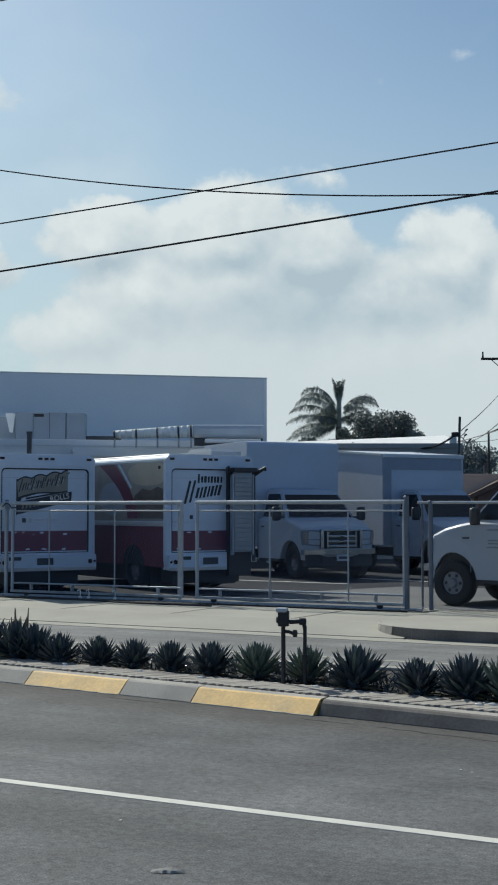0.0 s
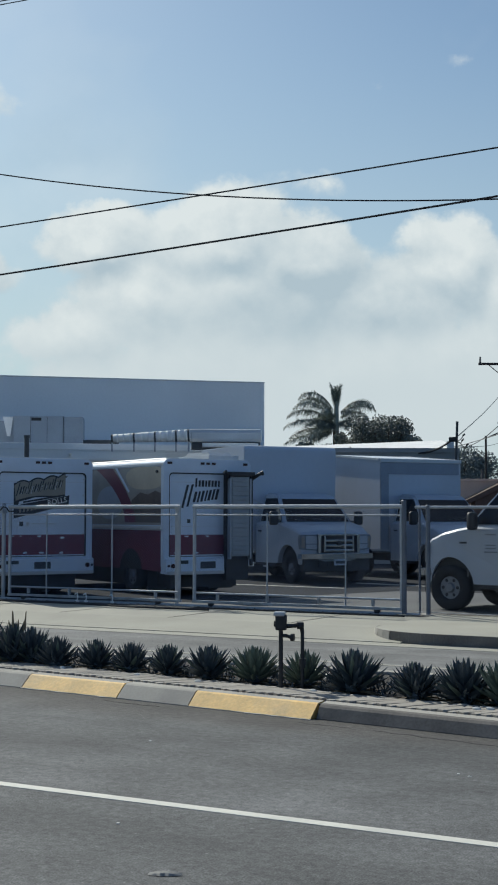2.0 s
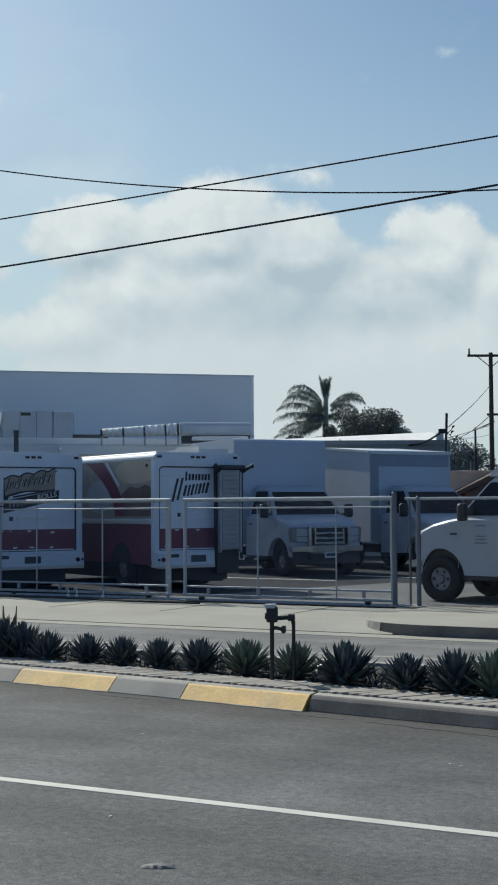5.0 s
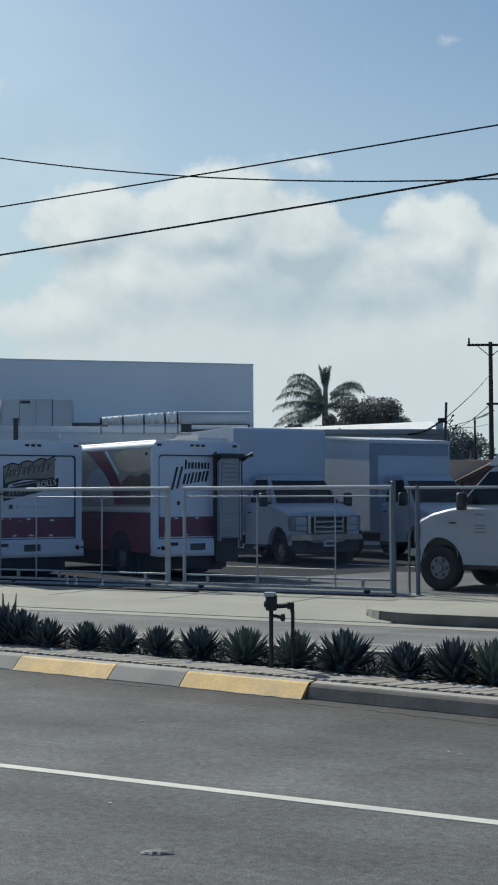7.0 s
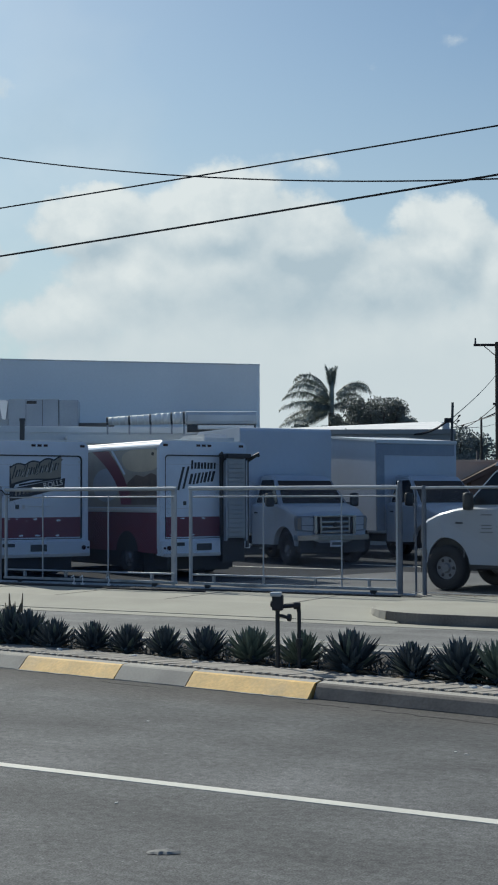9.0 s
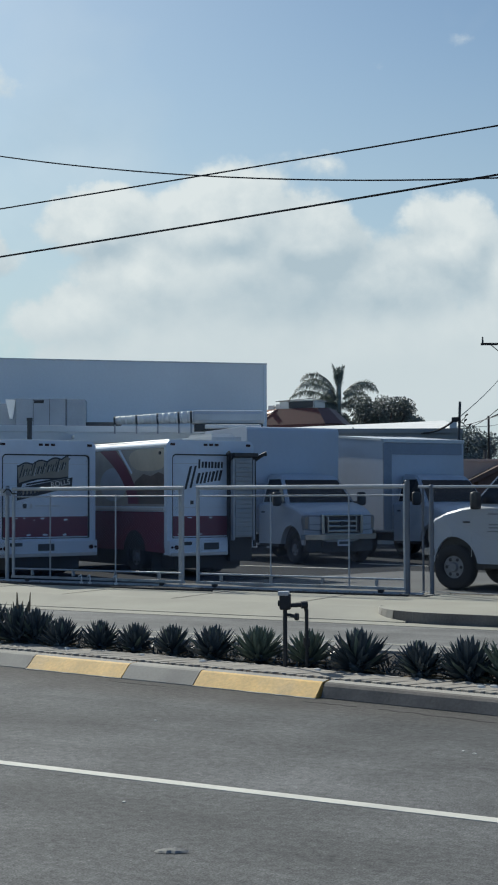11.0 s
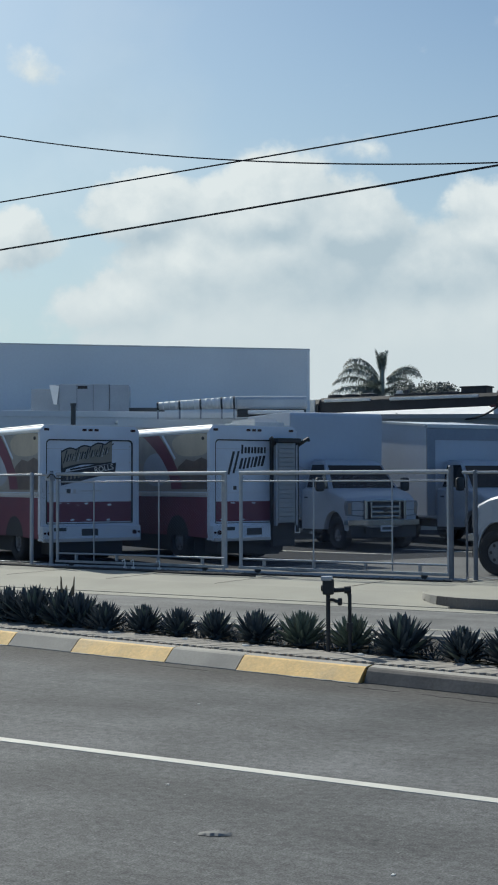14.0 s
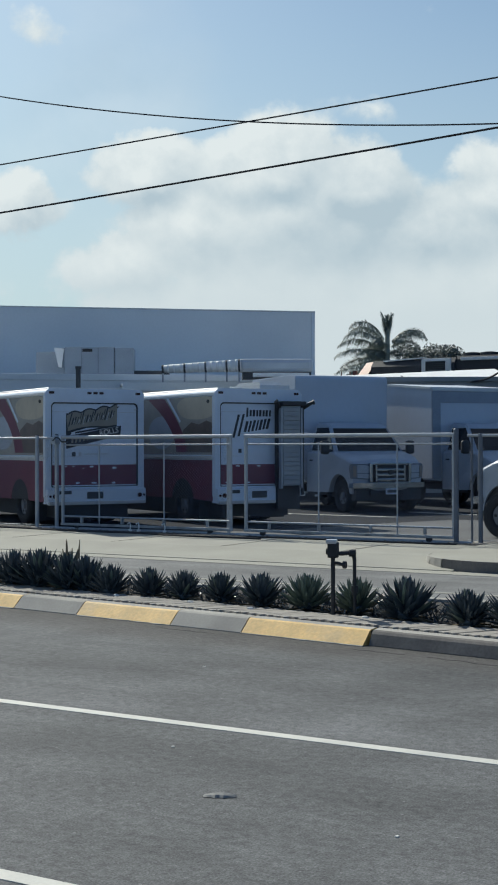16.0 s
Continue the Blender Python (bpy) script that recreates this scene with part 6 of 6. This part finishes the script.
BALLAST = mat("ballast", (0.24, 0.23, 0.21), 0.95, var=0.3, scale=2, fine=20, bump=0.8)
emb = part("railway_embankment", prism([(TRACK_Y - 4.2, -0.3), (TRACK_Y - 2.2, RAIL_Z - 0.2), (TRACK_Y + 2.2, RAIL_Z - 0.2), (TRACK_Y + 4.2, -0.3)], "x", -140, 60), BALLAST)
tagged(emb, "grey ballast railway embankment behind the buildings", "railway", kind="structure")
for s in (-1, 1):
    part("rail", box(-140, 60, TRACK_Y + s * 0.755 - 0.035, TRACK_Y + s * 0.755 + 0.035, RAIL_Z - 0.2, RAIL_Z), CABLE_OLD, emb)

LOCO_RED = mat("locomotive_red", (0.10, 0.022, 0.02), 0.5, var=0.2, scale=1.0, fine=12, dirt=(0.08, 0.03, 0.03), dirt_amt=0.5)
LOCO_SUNLIT_ORANGE = mat("sunlit_locomotive_orange", (0.80, 0.57, 0.45), 0.5, var=0.12, scale=1.5, fine=12)
LOCO_DARK = mat("sooty_hood", (0.035, 0.036, 0.04), 0.6, var=0.3, scale=1.0, fine=12)
LOCO_SILVER = mat("silver_hood_paint", (0.74, 0.73, 0.70), 0.45, 0.1, var=0.12, scale=1.5, fine=12)


def ring_solid(rings):
    """Close a stack of equal rings into one solid."""
    bm = bmesh.new()
    vs = [[bm.verts.new(p) for p in r] for r in rings]
    n = len(rings[0])
    bm.faces.new(vs[0][::-1])
    bm.faces.new(vs[-1])
    for a, b in zip(vs, vs[1:]):
        for k in range(n):
            bm.faces.new((a[k], a[(k + 1) % n], b[(k + 1) % n], b[k]))
    bmesh.ops.recalc_face_normals(bm, faces=bm.faces)
    return bm


def build_locomotive():
    """Runs towards +x; x = 0 lies under the cab's roof unit, z = 0 on the rails."""
    L = empty("locomotive", pose(0, TRACK_Y, RAIL_Z), "dark red and black diesel locomotive rolling behind the buildings", "locomotive")
    part("frame", bx(bmesh.new(), -17.7, 4.6, -1.45, 1.45, 1.05, 1.45, 0.03), LOCO_DARK, L)
    part("fuel_tank", bx(bmesh.new(), -9.3, -3.2, -1.3, 1.3, 0.35, 1.05, 0.12), LOCO_DARK, L)
    part("pilot", bx(bmesh.new(), 4.5, 4.75, -1.4, 1.4, 0.25, 1.35, 0.03), LOCO_RED, L)
    part("nose", bx(bmesh.new(), 1.9, 4.1, -1.15, 1.15, 1.45, 3.1, 0.2), LOCO_RED, L, "low red nose")
    part("cab", bx(bmesh.new(), -2.0, 1.95, -1.5, 1.5, 1.45, 3.85, 0.04), LOCO_RED, L, "dark red cab")
    low = [(-1.54, -1.5, 3.85), (1.95, -1.5, 3.85), (2.15, 0, 3.9), (1.95, 1.5, 3.85), (-1.54, 1.5, 3.85), (-2.6, 0, 3.85)]
    top = [(-0.80, -0.95, 4.62), (1.30, -0.95, 4.62), (1.40, 0, 4.66), (1.30, 0.95, 4.62), (-0.80, 0.95, 4.62), (-1.95, -0.45, 4.62)]
    part("cab_roof", ring_solid([low, top]), LOCO_RED, L, "dark red faceted cab roof")
    # panel over the sunward facet, its orange paled to hold the sunlight
    a, b, c, d = (Vector(q) for q in (low[5], low[0], top[0], top[5]))
    panel([a, b, c, d], 0.012, LOCO_SUNLIT_ORANGE, "rear_facet", L, "orange facet with sunlight in its colour")
    panel([a.lerp(d, 0.72) * 1.0, b.lerp(c, 0.72), b.lerp(c, 0.9), a.lerp(d, 0.9)], 0.06, LOCO_SUNLIT_ORANGE, "facet_rib", L)
    ac = part("roof_unit", bx(bmesh.new(), -0.85, 0.95, -0.6, 0.6, 4.62, 5.0, 0.04), DUCT, L, "grey cooling unit on the cab roof")
    part("unit_front", bx(bmesh.new(), -0.35, 0.9, -0.63, -0.59, 4.66, 4.97, 0.01), CABLE_OLD, ac)
    part("unit_lip", bx(bmesh.new(), -0.9, 1.0, -0.65, 0.65, 4.98, 5.03, 0.01), LOCO_SILVER, ac)
    part("horn", bx(bmesh.new(), -1.6, -1.25, -0.35, -0.1, 4.62, 4.85, 0.04), LOCO_SILVER, L, "pale air horn cluster")
    part("horn", bx(bmesh.new(), -1.2, -0.98, -0.3, -0.05, 4.62, 4.9, 0.04), LOCO_SILVER, L)
    part("handrail", tube([(-1.0, -0.7, 5.0), (0.98, -0.7, 5.08), (1.02, -0.7, 4.62)], 0.015, 6), CABLE_OLD, L)
    for x in (-1.0, 0.4):
        part("side_window", bx(bmesh.new(), x - 0.45, x + 0.45, -1.515, -1.49, 2.75, 3.5, 0.03), GLASS_DARK, L)
    # long hood with chamfered shoulders
    def hood(x0, x1, hw, zt, sh, material, name, label=""):
        prof = [(-hw, 1.45), (-hw, zt - sh), (-hw + sh, zt), (hw - sh, zt), (hw, zt - sh), (hw, 1.45)]
        return part(name, prism(prof, "x", x0, x1), material, L, label)
    hood(-7.05, -1.9, 0.95, 4.42, 0.16, LOCO_DARK, "long_hood", "sooty black engine hood")
    hood(-10.6, -7.05, 0.95, 4.46, 0.16, LOCO_DARK, "long_hood", "sooty black engine hood")
    hood(-12.2, -10.6, 1.12, 4.40, 0.22, LOCO_DARK, "radiator_hood", "black radiator section")
    hood(-14.7, -12.2, 1.05, 4.36, 0.28, LOCO_DARK, "rear_hood", "black rear hood")
    for x0, x1, z in ((-7.0, -2.75, 4.22), (-10.35, -7.95, 4.24)):
        part("gutter_pipe", bx(bmesh.new(), x0, x1, -1.06, -0.93, z, z + 0.14, 0.04), LOCO_SILVER, L, "pale pipe along the hood")
    for x in (-6.6, -5.9, -5.0, -4.2):
        part("roof_hatch", bx(bmesh.new(), x - 0.38, x + 0.38, -0.6, 0.6, 4.40, 4.56, 0.06), LOCO_DARK, L)
    part("exhaust_stack", bx(bmesh.new(), -3.8, -2.6, -0.4, 0.4, 4.40, 4.74, 0.06), LOCO_DARK, L, "black exhaust stack")
    part("exhaust_rim", bx(bmesh.new(), -3.85, -2.55, -0.45, 0.45, 4.72, 4.78, 0.02), LOCO_DARK, L)
    part("beacon", bx(bmesh.new(), -7.0, -6.75, -0.3, -0.05, 4.42, 4.72, 0.05), LOCO_SILVER, L)
    part("beacon", bx(bmesh.new(), -6.6, -6.4, -0.3, -0.05, 4.5, 4.74, 0.05), CABLE_OLD, L)
    for x in (-8.5, -9.4, -10.2):
        f = part("cooling_fan", rod(bmesh.new(), (x, 0, 4.44), (x, 0, 4.62), 0.42, 18), LOCO_DARK, L, "black roof fan")
        part("fan_guard", rod(bmesh.new(), (x, 0, 4.62), (x, 0, 4.66), 0.38, 18, 0.2), CABLE_OLD, f)
    gf = part("grille_frame", bx(bmesh.new(), -12.15, -10.75, -1.20, -1.08, 3.72, 4.36, 0.04), LOCO_SILVER, L, "silver framed radiator intake")
    part("grille_back", bx(bmesh.new(), -11.95, -11.0, -1.215, -1.19, 3.82, 4.24, 0.01), DARK_GAP, gf)
    for k in range(5):
        z = 3.85 + 0.085 * k
        part("louvre", bx(bmesh.new(), -11.94, -11.01, -1.24, -1.20, z, z + 0.03, 0.008), CABLE_OLD, gf)
    part("rear_roof_plate", prism([(-14.2, 4.30), (-12.25, 4.40), (-12.25, 4.46), (-14.2, 4.37)], "y", -0.85, 0.6), LOCO_SILVER, L, "silver roof plate")
    # faceted rear end; the sunward facet has sunlight put into its orange
    lo = [(-15.0, -1.05, 3.5), (-14.6, 1.05, 3.5), (-16.4, 0.6, 3.5), (-16.1, -0.05, 3.5)]
    hi = [(-14.6, -0.80, 4.34), (-14.6, 0.85, 4.34), (-15.6, 0.5, 4.34), (-15.4, -0.05, 4.34)]
    part("rear_end", ring_solid([[(x, y, 1.45) for x, y, z in lo], lo, hi]), LOCO_DARK, L)
    a, b, c, d = (Vector(q) for q in (lo[3], lo[0], hi[0], hi[3]))
    panel([a, b, c, d], 0.012, LOCO_SUNLIT_ORANGE, "rear_facet", L, "orange facet with sunlight in its colour")
    part("rear_light", bx(bmesh.new(), -15.7, -15.5, -0.95, -0.8, 3.75, 3.95, 0.03), LOCO_RED, L, "red rear lamp box")
    for x in (-16.45, -16.0):
        part("grab_iron", rod(bmesh.new(), (x, -0.6, 1.4), (x, -0.6, 3.95), 0.025, 6), LOCO_RED, L, "red grab iron")
    for cx in (-14.3, 0.9):
        tr = part("bogie", bx(bmesh.new(), cx - 1.9, cx + 1.9, -1.2, 1.2, 0.5, 1.0, 0.06), LOCO_DARK, L)
        for k in (-1.4, 0, 1.4):
            part("axle_wheels", rod(bmesh.new(), (cx + k, -0.80, 0.5), (cx + k, 0.80, 0.5), 0.5, 20), CABLE_OLD, tr)
    return L


LOCO = build_locomotive()


# ---- pavers along the median kerb ----
def build_pavers():
    me = bpy.data.meshes.new("paver")
    bm = bmesh.new()
    bx(bm, -0.245, 0.245, -0.042, 0.042, 0.0, 0.026, 0.006)
    bm.to_mesh(me)
    bm.free()
    me.materials.append(PAVER)
    r2 = random.Random(2)
    x = -13.0
    ang = math.degrees(math.atan(-0.135))
    while x < -0.8:
        y = med_front(x) + 0.40
        o = new("paver", me)
        o.parent = MEDIAN
        o.matrix_basis = pose(x + r2.uniform(-0.008, 0.008), y + r2.uniform(-0.01, 0.01), 0.122 + r2.uniform(0, 0.006), r2.uniform(-1, 1), r2.uniform(-1, 1), ang + 62 + r2.uniform(-2, 2))
        x += 0.100
    tagged(MEDIAN)


build_pavers()


def motions():
    """The locomotive rolls past at a steady pace."""
    walk(LOCO, [(t, pose(3.263 * t - 64.58, TRACK_Y, RAIL_Z)) for t in (0.0, 4.0, 8.0, 12.0, 16.0)])


motions()
